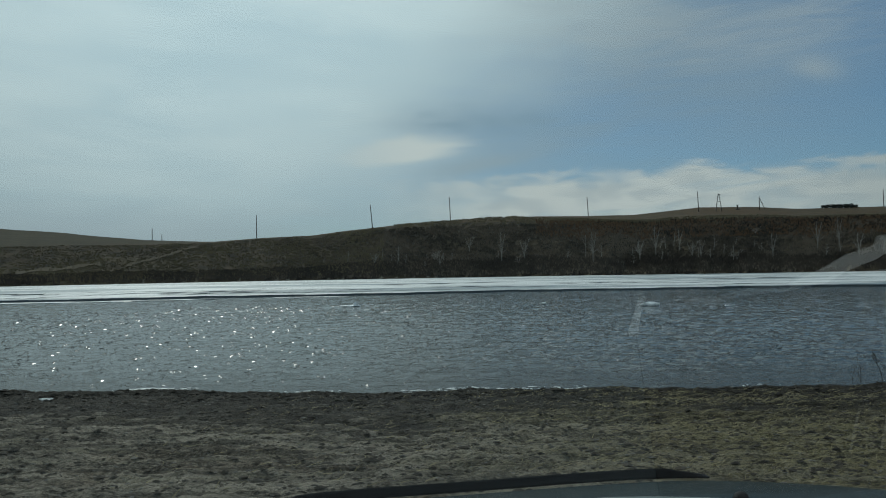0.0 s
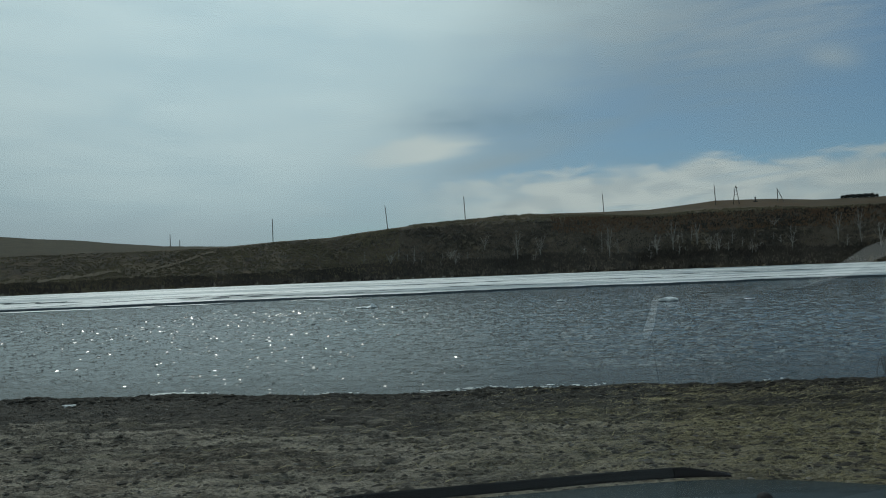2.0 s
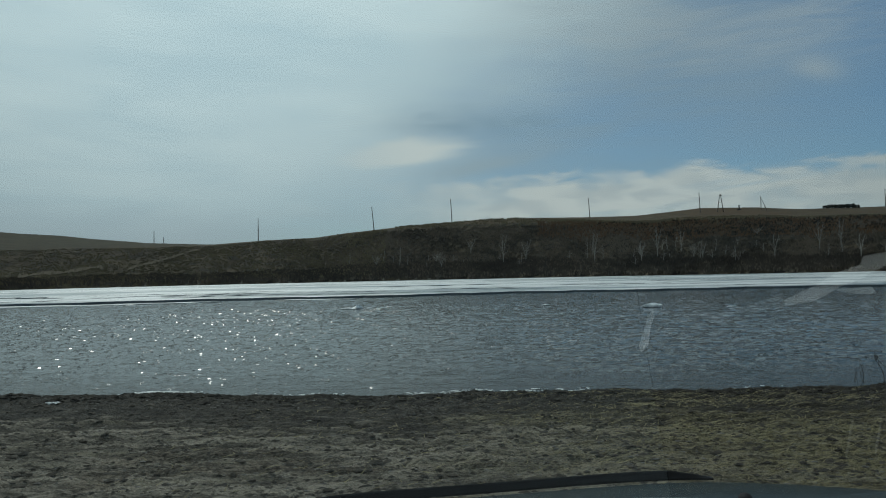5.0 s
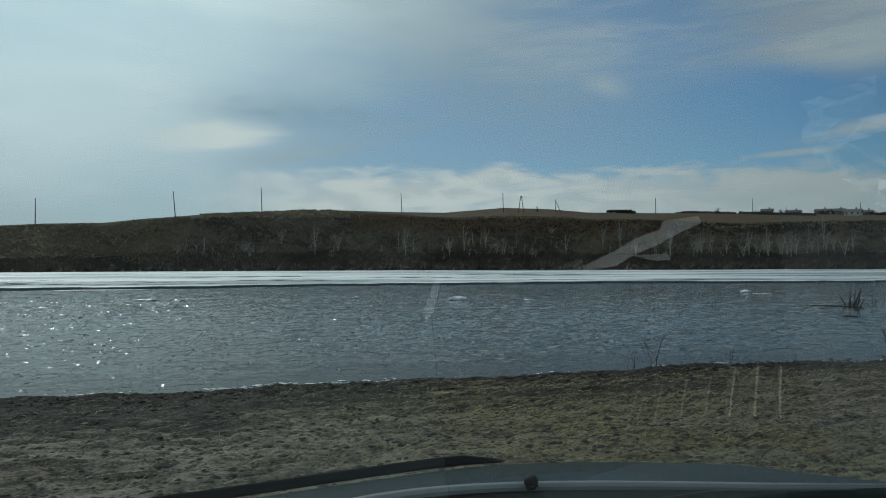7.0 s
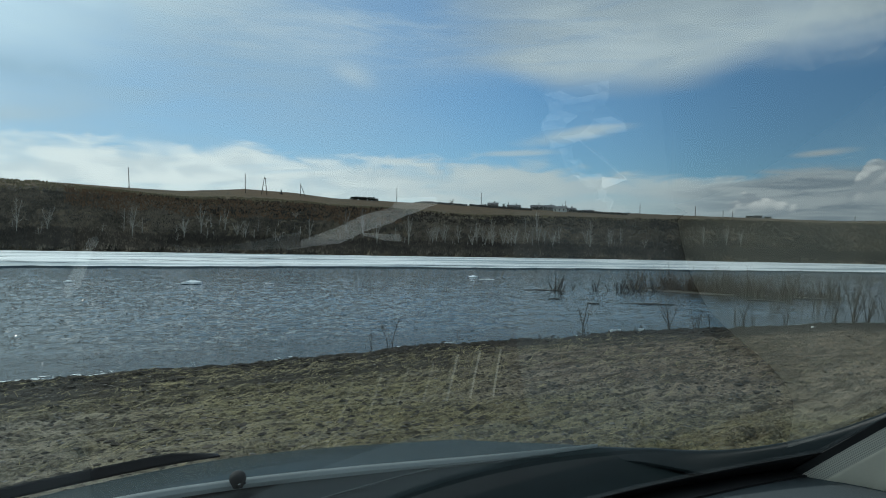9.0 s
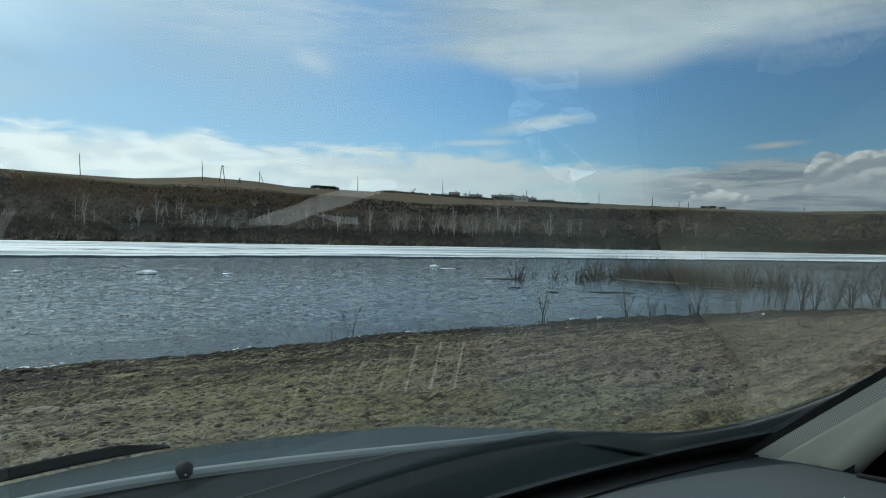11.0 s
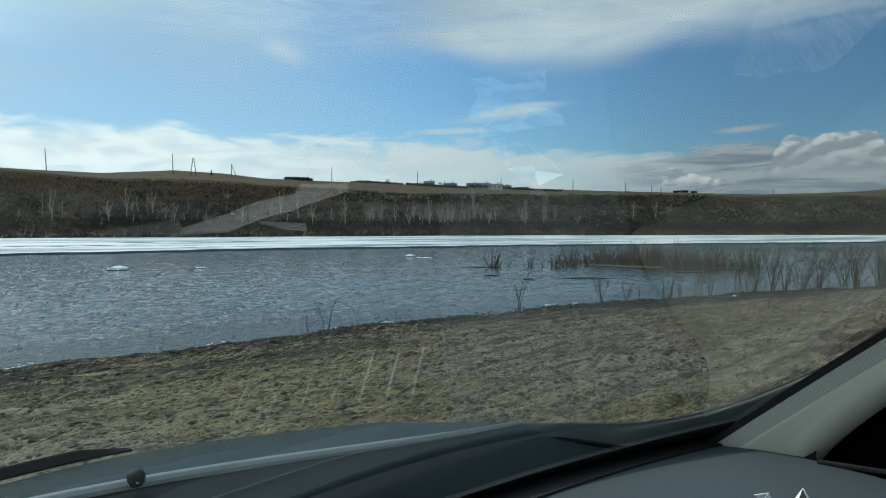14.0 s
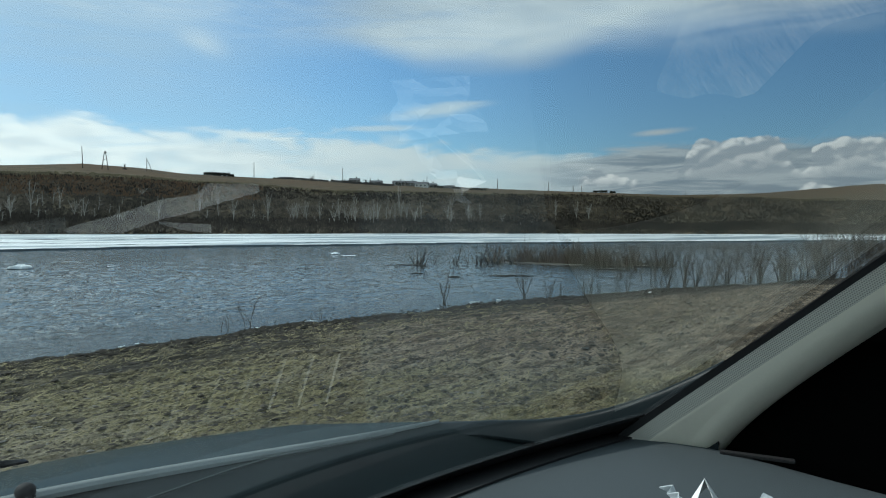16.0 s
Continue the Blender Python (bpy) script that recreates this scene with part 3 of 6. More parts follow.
class Soup:
    """Collects many small pieces into one mesh."""

    def __init__(self):
        self.v, self.f = [], []

    def add(self, vs, fs):
        o = len(self.v)
        self.v.extend(vs)
        self.f.extend(tuple(i + o for i in f) for f in fs)

    def tube(self, path, radii, sides=4, cap=False):
        self.add(*tube_data(path, radii, sides, cap))

    def blade(self, base, tip, w, side):
        b, t, s = Vector(base), Vector(tip), Vector(side)
        self.add([b - s * w, b + s * w, t + s * w * 0.25, t - s * w * 0.25], [(0, 1, 2, 3)])

    def mesh(self, name, mat, smooth=False):
        return mesh_from(name, self.v, self.f, mat, smooth)


def grid_mesh(name, nu, nv, fn, mat, smooth=True, thick=0.0, drop=0.0, shift=None):
    """A sheet fn(a, b) for a, b in 0..1, with a thickness along its normal when thick is not zero."""
    vs = [Vector(fn(i / (nu - 1), j / (nv - 1))) for j in range(nv) for i in range(nu)]
    fs = [(j * nu + i, j * nu + i + 1, (j + 1) * nu + i + 1, (j + 1) * nu + i) for j in range(nv - 1) for i in range(nu - 1)]
    if drop or shift:
        n = len(vs)
        vs = vs + [v + Vector(shift or (0, 0, -drop)) for v in vs]
        fs = fs + [tuple(i + n for i in reversed(f)) for f in fs]
        rim = [i for i in range(nu)] + [j * nu + nu - 1 for j in range(1, nv)] + [(nv - 1) * nu + i for i in range(nu - 2, -1, -1)] + [j * nu for j in range(nv - 2, 0, -1)]
        o = len(vs)
        vs = vs + [vs[i] for i in rim] + [vs[i + n] for i in rim]
        q = len(rim)
        fs += [(o + k, o + (k + 1) % q, o + q + (k + 1) % q, o + q + k) for k in range(q)]
    me = mesh_from(name, vs, fs, mat, smooth)
    if thick:
        bm = bmesh.new()
        bm.from_mesh(me)
        bmesh.ops.recalc_face_normals(bm, faces=bm.faces)
        bmesh.ops.solidify(bm, geom=bm.faces[:], thickness=thick)
        bm.to_mesh(me)
        bm.free()
        if smooth:
            me.polygons.foreach_set("use_smooth", [True] * len(me.polygons))
    return me


def lump(rnd, r, flat=0.6):
    """A small uneven stone: verts and faces."""
    vs = [Vector((0, 0, 1)), Vector((0, 0, -1))]
    ring = [Vector((math.cos(a), math.sin(a), 0.3 * rnd.uniform(-1, 1))) for a in [k * math.pi / 3 + rnd.uniform(-0.3, 0.3) for k in range(6)]]
    vs += ring
    sx, sy = rnd.uniform(0.7, 1.4), rnd.uniform(0.7, 1.4)
    vs = [Vector((v.x * sx, v.y * sy, v.z * flat)) * r * rnd.uniform(0.8, 1.15) for v in vs]
    fs = []
    for k in range(6):
        a, b = 2 + k, 2 + (k + 1) % 6
        fs += [(0, a, b), (1, b, a)]
    return vs, fs


# ---------------------------------------------------------------- lie of the land
EYE_Z = 2.1
AZ = [-60, -45, -35, -30, -24, -19, -15, -11, -8, -4, 0, 4, 8, 12, 16, 21, 25, 28, 33, 40, 46, 53, 60, 68, 74, 77, 80, 83, 95, 110]
RIDGE_EL = [3.9, 3.8, 3.72, 3.4, 2.85, 2.71, 3.03, 3.2, 3.6, 4.0, 4.25, 4.5, 4.52, 4.41, 4.38, 4.75, 4.57, 4.25, 4.1, 3.88, 3.72, 3.38, 3.08, 2.73, 2.75, 2.95, 3.2, 3.3, 3.4, 3.5]
EDGE_EL = [2.3, 2.3, 2.23, 2.4, 2.5, 2.62, 2.98, 3.15, 3.5, 3.88, 4.1, 4.1, 4.08, 3.95, 3.62, 3.7, 3.65, 3.47, 3.36, 2.87, 2.95, 2.8, 2.75, 2.5, 2.42, 2.12, 2.1, 2.1, 2.1, 2.1]


def shore_range(a):
    return np.interp(a, [-90, -60, -33, 0, 20, 33, 49, 62, 76, 110], [300, 225, 200, 198, 196, 205, 235, 256, 285, 330]) + 1.2 * np.sin(a * 1.7) + 0.8 * np.sin(a * 4.3 + 1)


def bank_width(a):
    return np.interp(a, [-60, -35, -20, 0, 30, 60, 80, 110], [70, 65, 55, 46, 44, 50, 62, 80])


def ridge_range(a):
    return np.interp(a, [-60, -24, -15, -6, 0, 6, 12, 21, 33, 40, 53, 60, 70, 83, 110], [620, 480, 272, 258, 254, 262, 300, 335, 390, 430, 600, 720, 800, 700, 700])


def shore_near(x):
    """y of the water's edge on the near side."""
    base = np.interp(x, [-60, -20, -9, -3, 2, 8, 10.5, 14, 16, 20, 23, 26, 32, 45, 80, 200], [34, 15.5, 12.9, 12.1, 11.95, 11.95, 11.85, 11.4, 11.0, 10.25, 9.35, 8.1, 6.2, 2.5, -8, -64])
    return base + 0.14 * np.sin(x * 0.9) + 0.09 * np.sin(x * 2.3 + 1.0) + 0.05 * np.sin(x * 5.1)


def hash_noise(x, y, seed=0.0):
    """Smooth value noise in numpy."""
    xi, yi = np.floor(x), np.floor(y)
    xf, yf = x - xi, y - yi
    xf, yf = xf * xf * (3 - 2 * xf), yf * yf * (3 - 2 * yf)

    def r(a, b):
        s = np.sin(a * 127.1 + b * 311.7 + seed * 74.7) * 43758.5453
        return s - np.floor(s)
    return (r(xi, yi) * (1 - xf) + r(xi + 1, yi) * xf) * (1 - yf) + (r(xi, yi + 1) * (1 - xf) + r(xi + 1, yi + 1) * xf) * yf


def fbm(x, y, n=4, seed=0.0):
    out, amp = 0.0, 0.5
    for k in range(n):
        out = out + amp * (hash_noise(x, y, seed + k) - 0.5)
        x, y, amp = x * 2.03, y * 2.03, amp * 0.5
    return out


def land(x, y):
    """Height of the ground and its cover (0 beach, 1 bank, 2 steppe), by place."""
    x, y = np.asarray(x, float), np.asarray(y, float)
    r = np.hypot(x, y)
    a = np.degrees(np.arctan2(x, y))
    # near side: level stand for the car, then a slow fall to the water
    gap = shore_near(x) - y
    near = np.interp(gap, [-60, -6, -0.4, 0.0, 0.5, 1.6, 9.5, 12.0], [-2.2, -0.7, -0.06, 0.0, 0.045, 0.15, 0.70, 0.70])
    rough = np.clip(gap, 0, 1) * np.clip((gap - 0.0) / 1.0, 0.2, 1)
    ruts = np.clip((r - 3.5) / 2, 0, 1)
    near = near + rough * ruts * (0.09 * fbm(x * 0.35, y * 1.1, 3, 3) + 0.055 * fbm(x * 1.6, y * 3.4, 3, 5) + 0.11 * fbm(x * 5, y * 9, 3, 9) + 0.07 * fbm(x * 0.7, y * 5.5, 3, 13)) * np.clip(30 / np.maximum(r, 1), 0, 1)
    berm = np.exp(-((gap - 0.75) / 0.45) ** 2)
    near = near + berm * (0.02 + 0.21 * fbm(x * 2.6, y * 3.2, 4, 11))
    # far side
    r0, w, r2 = shore_range(a), bank_width(a), ridge_range(a)
    r1 = r0 + w
    z1 = EYE_Z + r1 * np.tan(np.radians(np.interp(a, AZ, EDGE_EL)))
    z2 = EYE_Z + r2 * np.tan(np.radians(np.interp(a, AZ, RIDGE_EL)))
    s = np.clip((r - r0) / w, 0, 1)
    rise = 1.1 * np.clip((r - r0) / 2.0, 0, 1) + (z1 - 1.1) * (0.80 * s + 0.20 * s * s * (3 - 2 * s))
    knob = np.sin(np.pi * np.clip(s, 0, 1))
    rise = rise + knob * (3.2 * fbm(a * 0.35, r * 0.03, 4, 21) + 1.2 * fbm(a * 2.4, r * 0.15, 3, 25))
    p = np.clip((r - r1) / np.maximum(r2 - r1, 1), 0, 1)
    e1, e2 = np.interp(a, AZ, EDGE_EL), np.interp(a, AZ, RIDGE_EL)
    plateau = EYE_Z + r * np.tan(np.radians(e1 + (e2 - e1) * p ** 0.75))
    beyond = z2 + np.clip((r - r2) / 2000, 0, 1) * 6
    far = np.where(r < r0, -2.2, np.where(r < r1, rise, np.where(r < r2, plateau, beyond)))
    far = np.where((r >= r1), far + 0.25 * fbm(x * 0.05, y * 0.05, 3, 31), far)
    front = (a > -85) & (a < 125)
    is_far = front & (r > 90) & (gap < 0)
    z = np.where(is_far, far, near)
    cover = np.where(is_far & (r > r0 - 1) & (r < r1), 1, np.where(is_far & (r >= r1), 2, 0))
    return z, cover


def ground_z(x, y):
    return float(land(np.array([x]), np.array([y]))[0][0])


def polar(a, r):
    return r * math.sin(radians(a)), r * math.cos(radians(a))


def on_far(a, el):
    """The place on the far side, going outwards in direction a, where the land is first seen at elevation el."""
    rs = np.linspace(float(shore_range(a)) + 1, float(ridge_range(a)), 400)
    x, y = rs * math.sin(radians(a)), rs * math.cos(radians(a))
    z = land(x, y)[0]
    e = np.degrees(np.arctan2(z - EYE_Z, rs))
    i = int(np.argmax(e >= el)) if (e >= el).any() else int(np.argmax(e))
    return float(x[i]), float(y[i]), float(z[i]), float(rs[i])


def build_ground():
    az = np.concatenate([np.arange(-180, -48, 4.0), np.arange(-48, 92, 0.3), np.arange(92, 180, 4.0)])
    rr = np.concatenate([[0.0], np.geomspace(0.6, 2.6, 40), np.geomspace(2.66, 42, 470), np.geomspace(44, 185, 34), np.linspace(188, 420, 130), np.geomspace(428, 4300, 60)])
    A, R = np.meshgrid(np.radians(az), rr)
    X, Y = R * np.sin(A), R * np.cos(A)
    Z, C = land(X, Y)
    n, k = len(az), len(rr)
    verts = np.stack([X.ravel(), Y.ravel(), Z.ravel()], 1)
    i = np.arange(k - 1)[:, None] * n + np.arange(n)[None]
    j = np.arange(k - 1)[:, None] * n + (np.arange(n)[None] + 1) % n
    quads = np.stack([i, i + n, j + n, j], -1).reshape(-1, 4)
    me = bpy.data.meshes.new("ground")
    me.vertices.add(len(verts))
    me.vertices.foreach_set("co", verts.astype(np.float32).ravel())
    me.loops.add(quads.size)
    me.loops.foreach_set("vertex_index", quads.astype(np.int32).ravel())
    me.polygons.add(len(quads))
    me.polygons.foreach_set("loop_start", np.arange(0, quads.size, 4, dtype=np.int32))
    me.polygons.foreach_set("material_index", C[:-1].ravel().astype(np.int32))
    me.polygons.foreach_set("use_smooth", np.ones(len(quads), dtype=bool))
    for k_ in ("beach", "slope", "steppe"):
        me.materials.append(M[k_])
    me.validate()
    me.update()
    tagged(new("ground", me), "trampled grey-brown lake shore and dry steppe hills", "ground", kind="structure")


build_ground()

# water: one sheet from under the beach to the foot of the far bank
def wave_height(X, Y):
    wx, wy = X + 0.8 * fbm(X * 0.3, Y * 0.3, 2, 50), Y + 0.8 * fbm(X * 0.3, Y * 0.3, 2, 51)
    h = 0.040 * fbm(wx * 0.55, wy * 1.25, 2, 52) + 0.040 * fbm(wx * 1.5 + wy * 0.4, wy * 3.0, 2, 53) + 0.058 * fbm(wx * 3.6, wy * 6.0, 2, 54)
    calm = np.clip((Y - shore_near(X)) / 3.5, 0.15, 1.0) * np.clip((90 - np.hypot(X, Y)) / 20, 0, 1)
    return h * calm * np.interp(X, [4, 20], [1.0, 0.7])


def build_water():
    """Open water with its short wind waves, finer where it lies near."""
    az = np.concatenate([np.arange(-85, -42, 3.0), np.arange(-42, 80, 0.2), np.arange(80, 126, 3.0)])
    n = len(az)
    ring = np.concatenate([[3.0, 7.0], np.geomspace(9.5, 75, 400), [95.0, 140.0]])
    A, R = np.meshgrid(np.radians(az), ring)
    last = (shore_range(az) + 3.0)[None]
    R = np.concatenate([R, last])
    A = np.concatenate([A, np.radians(az)[None]])
    X, Y = R * np.sin(A), R * np.cos(A)
    Z = wave_height(X, Y)
    k = len(R)
    verts = np.stack([X.ravel(), Y.ravel(), Z.ravel()], 1).astype(np.float32)
    i = np.arange(k - 1)[:, None] * n + np.arange(n - 1)[None]
    quads = np.stack([i, i + 1, i + n + 1, i + n], -1).reshape(-1, 4)
    me = bpy.data.meshes.new("water")
    me.vertices.add(len(verts))
    me.vertices.foreach_set("co", verts.ravel())
    me.loops.add(quads.size)
    me.loops.foreach_set("vertex_index", quads.astype(np.int32).ravel())
    me.polygons.add(len(quads))
    me.polygons.foreach_set("loop_start", np.arange(0, quads.size, 4, dtype=np.int32))
    me.polygons.foreach_set("use_smooth", np.ones(len(quads), dtype=bool))
    me.materials.append(M["water"])
    me.validate()
    me.update()
    tagged(new("water", me), "steel-grey rippled open lake water", "water", kind="structure")


build_water()


def build_wavelets(count, seed):
    """Short steep crests that the wind raises on the open water, each a small ridge with a steep lee and a long back."""
    r_ = np.random.RandomState(seed)
    a = r_.uniform(-41, 62, count)
    d = np.sqrt(r_.uniform(13.0 ** 2, 52.0 ** 2, count)) * r_.uniform(0.55, 1.0, count) ** 0.5
    x, y = d * np.sin(np.radians(a)), d * np.cos(np.radians(a))
    ok = (y > shore_near(x) + 0.5) & (y < 56) & (r_.uniform(0, 1, count) < np.interp(x, [-40, 2, 14, 60], [1.0, 1.0, 0.4, 0.3]))
    x, y = x[ok], y[ok]
    n = len(x)
    z = wave_height(x, y)
    ln = r_.uniform(0.016, 0.065, n) * (0.7 + d[ok] / 50)
    fore = r_.uniform(0.008, 0.022, n) * (0.7 + d[ok] / 40)
    slope = np.clip(r_.normal(0.32, 0.15, n), 0.06, 0.75)
    turn = r_.normal(0.0, 0.55, n)
    h = fore * slope
    c, s = np.cos(turn), np.sin(turn)
    vs = []
    for u, v, w in ((-1.0, 0.0, 0.0), (0.0, -1.0, 0.0), (1.0, 0.0, 0.0), (-0.62, 0.0, 1.0), (0.62, 0.0, 1.0), (0.0, 1.9, 0.0), (-0.5, -0.85, 0.0), (0.5, -0.85, 0.0)):
        px, py = u * ln, v * fore
        vs.append(np.stack([x + px * c - py * s, y + px * s + py * c, z - 0.003 + w * h], 1))
    V = np.stack(vs, 1).reshape(-1, 3)
    F = np.concatenate([np.array([[6, 1, 7, 4], [6, 4, 3, 0], [7, 2, 4, 4], [3, 4, 2, 5], [0, 3, 5, 5]])[None] + 8 * np.arange(n)[:, None, None]]).reshape(-1, 4).tolist()
    me = mesh_from("wavelets", V.tolist(), [f if f[2] != f[3] else f[:3] for f in F], M["crest"])
    tagged(new("wavelets", me), "short wind-raised wavelets over the open lake", "waves", kind="stuff")


build_wavelets(27000, 17)


# ---------------------------------------------------------------- ice
def ice_edge(x):
    return 63.5 - 0.0022 * (x - 10) ** 2 * (x > 30) + 0.9 * math.sin(x * 0.21) + 0.5 * math.sin(x * 0.83 + 2) + 0.25 * math.sin(x * 2.1) + 3.0 * math.sin(x * 0.035 + 0.6)


def build_ice():
    """The fast ice along the far shore, a slab a hand thick with a broken rim."""
    xs = np.arange(-190, 330, 0.7)
    vs, fs = [], []
    n = 0
    for x in xs:
        ye = ice_edge(float(x))
        a = math.degrees(math.atan2(x, 150.0))
        # far end under the bank
        lo, hi = 20.0, 420.0
        for _ in range(24):
            mid = (lo + hi) / 2
            if math.hypot(x, mid) < float(shore_range(math.degrees(math.atan2(x, mid)))) + 1.0:
                lo = mid
            else:
                hi = mid
        yf = max(lo, ye + 1.0)
        for y, z in ((ye, -0.2), (ye + 0.05, 0.19), (ye + 0.2, 0.215), (ye + 8, 0.22), (0.5 * (ye + yf), 0.22), (yf, 0.22)):
            vs.append((float(x), y, z))
        n += 1
    for i in range(n - 1):
        for k in range(5):
            fs.append((i * 6 + k, (i + 1) * 6 + k, (i + 1) * 6 + k + 1, i * 6 + k + 1))
    # rim faces darkened to stand in for shadow under the ice edge
    me = mesh_from("ice_sheet", vs, fs, [M["ice"], M["iceshade"]])
    me.polygons.foreach_set("material_index", [1 if k % 5 == 0 else 0 for k in range(len(fs))])
    ob = new("ice_sheet", me)
    tagged(ob, "white rotting spring ice sheet along the far shore", "ice", kind="structure")


build_ice()
rnd = random.Random(11)


def slab(name, x, y, lx, ly, h, label, mat="floe", group=""):
    """One loose piece of ice: an uneven plate with a raised crumbly top."""
    vs, fs = [], []
    n = 14
    for lev, (s, z) in enumerate(((0.96, -0.10), (1.0, 0.03), (0.97, 0.03 + 0.35 * h), (0.72, 0.55 * h), (0.3, h))):
        for k in range(n):
            an = 2 * math.pi * k / n
            q = s * (1 + 0.22 * math.sin(3 * an + x) + rnd.uniform(-0.09, 0.09))
            vs.append((x + lx / 2 * q * math.cos(an), y + ly / 2 * q * math.sin(an), z + (rnd.uniform(-0.25, 0.3) * h if lev > 1 else 0)))
    for lev in range(4):
        for k in range(n):
            k2 = (k + 1) % n
            fs.append((lev * n + k, lev * n + k2, (lev + 1) * n + k2, (lev + 1) * n + k))
    fs.append(tuple(4 * n + k for k in range(n)))
    # lowest ring of far pieces painted dark as their underside shadow
    me = mesh_from(name, vs, fs, [M[mat], M["iceshade"]])
    me.polygons.foreach_set("material_index", [1 if k < n and y > 20 else 0 for k in range(len(fs))])
    return tagged(new(name, me), label, "ice floe", group)


for x, y, lx, ly, h in ((-6.1, 42.6, 1.35, 0.8, 0.10), (11.65, 37.9, 1.1, 0.7, 0.20), (15.4, 36.4, 0.55, 0.3, 0.05),
                        (6.2, 42.0, 0.5, 0.35, 0.10), (34.8, 41.5, 0.8, 0.6, 0.15), (33.0, 37.8, 1.3, 0.6, 0.06)):
    slab("ice_floe", x, y, lx, ly, h, "small white melting ice floe drifting on open water", group="drifting floes")
slab("ice_floe", -5.7, 42.7, 0.42, 0.35, 0.26, "raised lump of clear white ice", group="drifting floes")
for x, y, lx, ly in ((-36, 58.0, 16, 2.2), (-47, 63.5, 20, 3.0), (-25, 59.3, 9, 1.3), (-12, 60.6, 7, 1.0)):
    slab("ice_raft", x, y, lx, ly, 0.06, "long grey-white raft of ice broken from the sheet", "ice", "ice rafts")


# open cracks in the sheet
def ice_lead(x0, y0, x1, y1, w):
    vs, fs = [], []
    n = 30
    for k in range(n + 1):
        t = k / n
        x, y = x0 + (x1 - x0) * t, y0 + (y1 - y0) * t + 0.5 * math.sin(t * 11 + x0)
        h = w * math.sin(math.pi * min(1, max(0, t * 0.98 + 0.01))) ** 0.5 * (0.6 + 0.4 * math.sin(t * 23 + y0))
        vs += [(x, y - h, 0.226), (x, y + h, 0.226)]
    for k in range(n):
        fs.append((2 * k, 2 * k + 2, 2 * k + 3, 2 * k + 1))
    tagged(new("ice_lead", mesh_from("ice_lead", vs, fs, M["lead"])), "narrow dark open crack in the rotting ice sheet", "crack", "cracks in the ice", kind="structure")


for q in ((-62, 86, -44, 77, 3.6), (-41, 67.5, -34, 77, 2.2), (-35, 77.5, -20, 80, 3.2), (-30, 70, -16, 72.5, 1.6), (-4, 84, 10, 82, 2.2), (14, 92, 30, 90, 2.6),
          (28, 74, 40, 73, 1.4), (46, 70, 60, 66, 1.6), (-12, 104, 12, 108, 3.6), (30, 110, 62, 108, 4.0)):
    ice_lead(*q)
rl = random.Random(63)
for k in range(16):
    x = rl.uniform(-60, 80)
    y = ice_edge(x) + rl.uniform(3, 22) * rl.uniform(0.4, 1.6)
    ice_lead(x, y, x + rl.uniform(5, 16), y + rl.uniform(-2, 2), rl.uniform(0.5, 1.5))


# ---------------------------------------------------------------- far bank: brush and birches
def build_brush(name, mat, count, seed, a_lo, a_hi, s_lo, s_hi, h_lo, h_hi, label):
    r_ = np.random.RandomState(seed)
    a = r_.uniform(a_lo, a_hi, count)
    s = r_.uniform(s_lo, s_hi, count)
    dens = fbm(a * 0.5, s * 3.0, 3, 40 + seed)
    keep = dens + r_.uniform(-0.35, 0.35, count) > -0.14 + np.interp(a, [-30, -12, -2], [0.10, 0.06, 0.0]) * np.clip(s * 4, 0, 1)
    a, s = a[keep], s[keep]
    rr = shore_range(a) + s * bank_width(a) + 0.8
    x, y = rr * np.sin(np.radians(a)), rr * np.cos(np.radians(a))
    z, _ = land(x, y)
    h = r_.uniform(h_lo, h_hi, len(a)) * (1.0 + 0.8 * fbm(a * 0.9, s * 2, 2, 60)) * (1 - np.interp(a, [-26, -10, -3], [0.68, 0.55, 0.0]) * np.clip(s * 5, 0, 1))
    ar = np.radians(a)
    tx, ty = np.cos(ar), -np.sin(ar)
    vs, fs = [], []
    k = 0
    for j in range(3):
        lean = r_.normal(0, 0.28, len(a)) * h
        off = r_.normal(0, 0.35, len(a))
        wd = r_.uniform(0.03, 0.11, len(a)) * (1.5 if j == 0 else 1.0)
        hh = h * r_.uniform(0.6, 1.05, len(a))
        bx, by = x + off * tx, y + off * ty
        v = np.stack([np.stack([bx - wd * tx, by - wd * ty, z - 0.3], 1), np.stack([bx + wd * tx, by + wd * ty, z - 0.3], 1),
                      np.stack([bx + (lean + wd * 1.6) * tx, by + (lean + wd) * ty, z + hh * 0.7], 1),
                      np.stack([bx + (lean * 1.4) * tx, by + (lean * 1.4) * ty, z + hh], 1),
                      np.stack([bx + (lean - wd * 1.6) * tx, by + (lean - wd) * ty, z + hh * 0.62], 1)], 1)
        vs.append(v.reshape(-1, 3))
        i = np.arange(len(a))[:, None] * 5 + np.arange(5)[None] + k
        fs.append(i)
        k += len(a) * 5
    V = np.concatenate(vs)
    F = np.concatenate(fs)
    me = bpy.data.meshes.new(name)
    me.from_pydata(V.tolist(), [], F.tolist())
    me.materials.append(M[mat])
    tagged(new(name, me), label, "brushwood", kind="stuff")


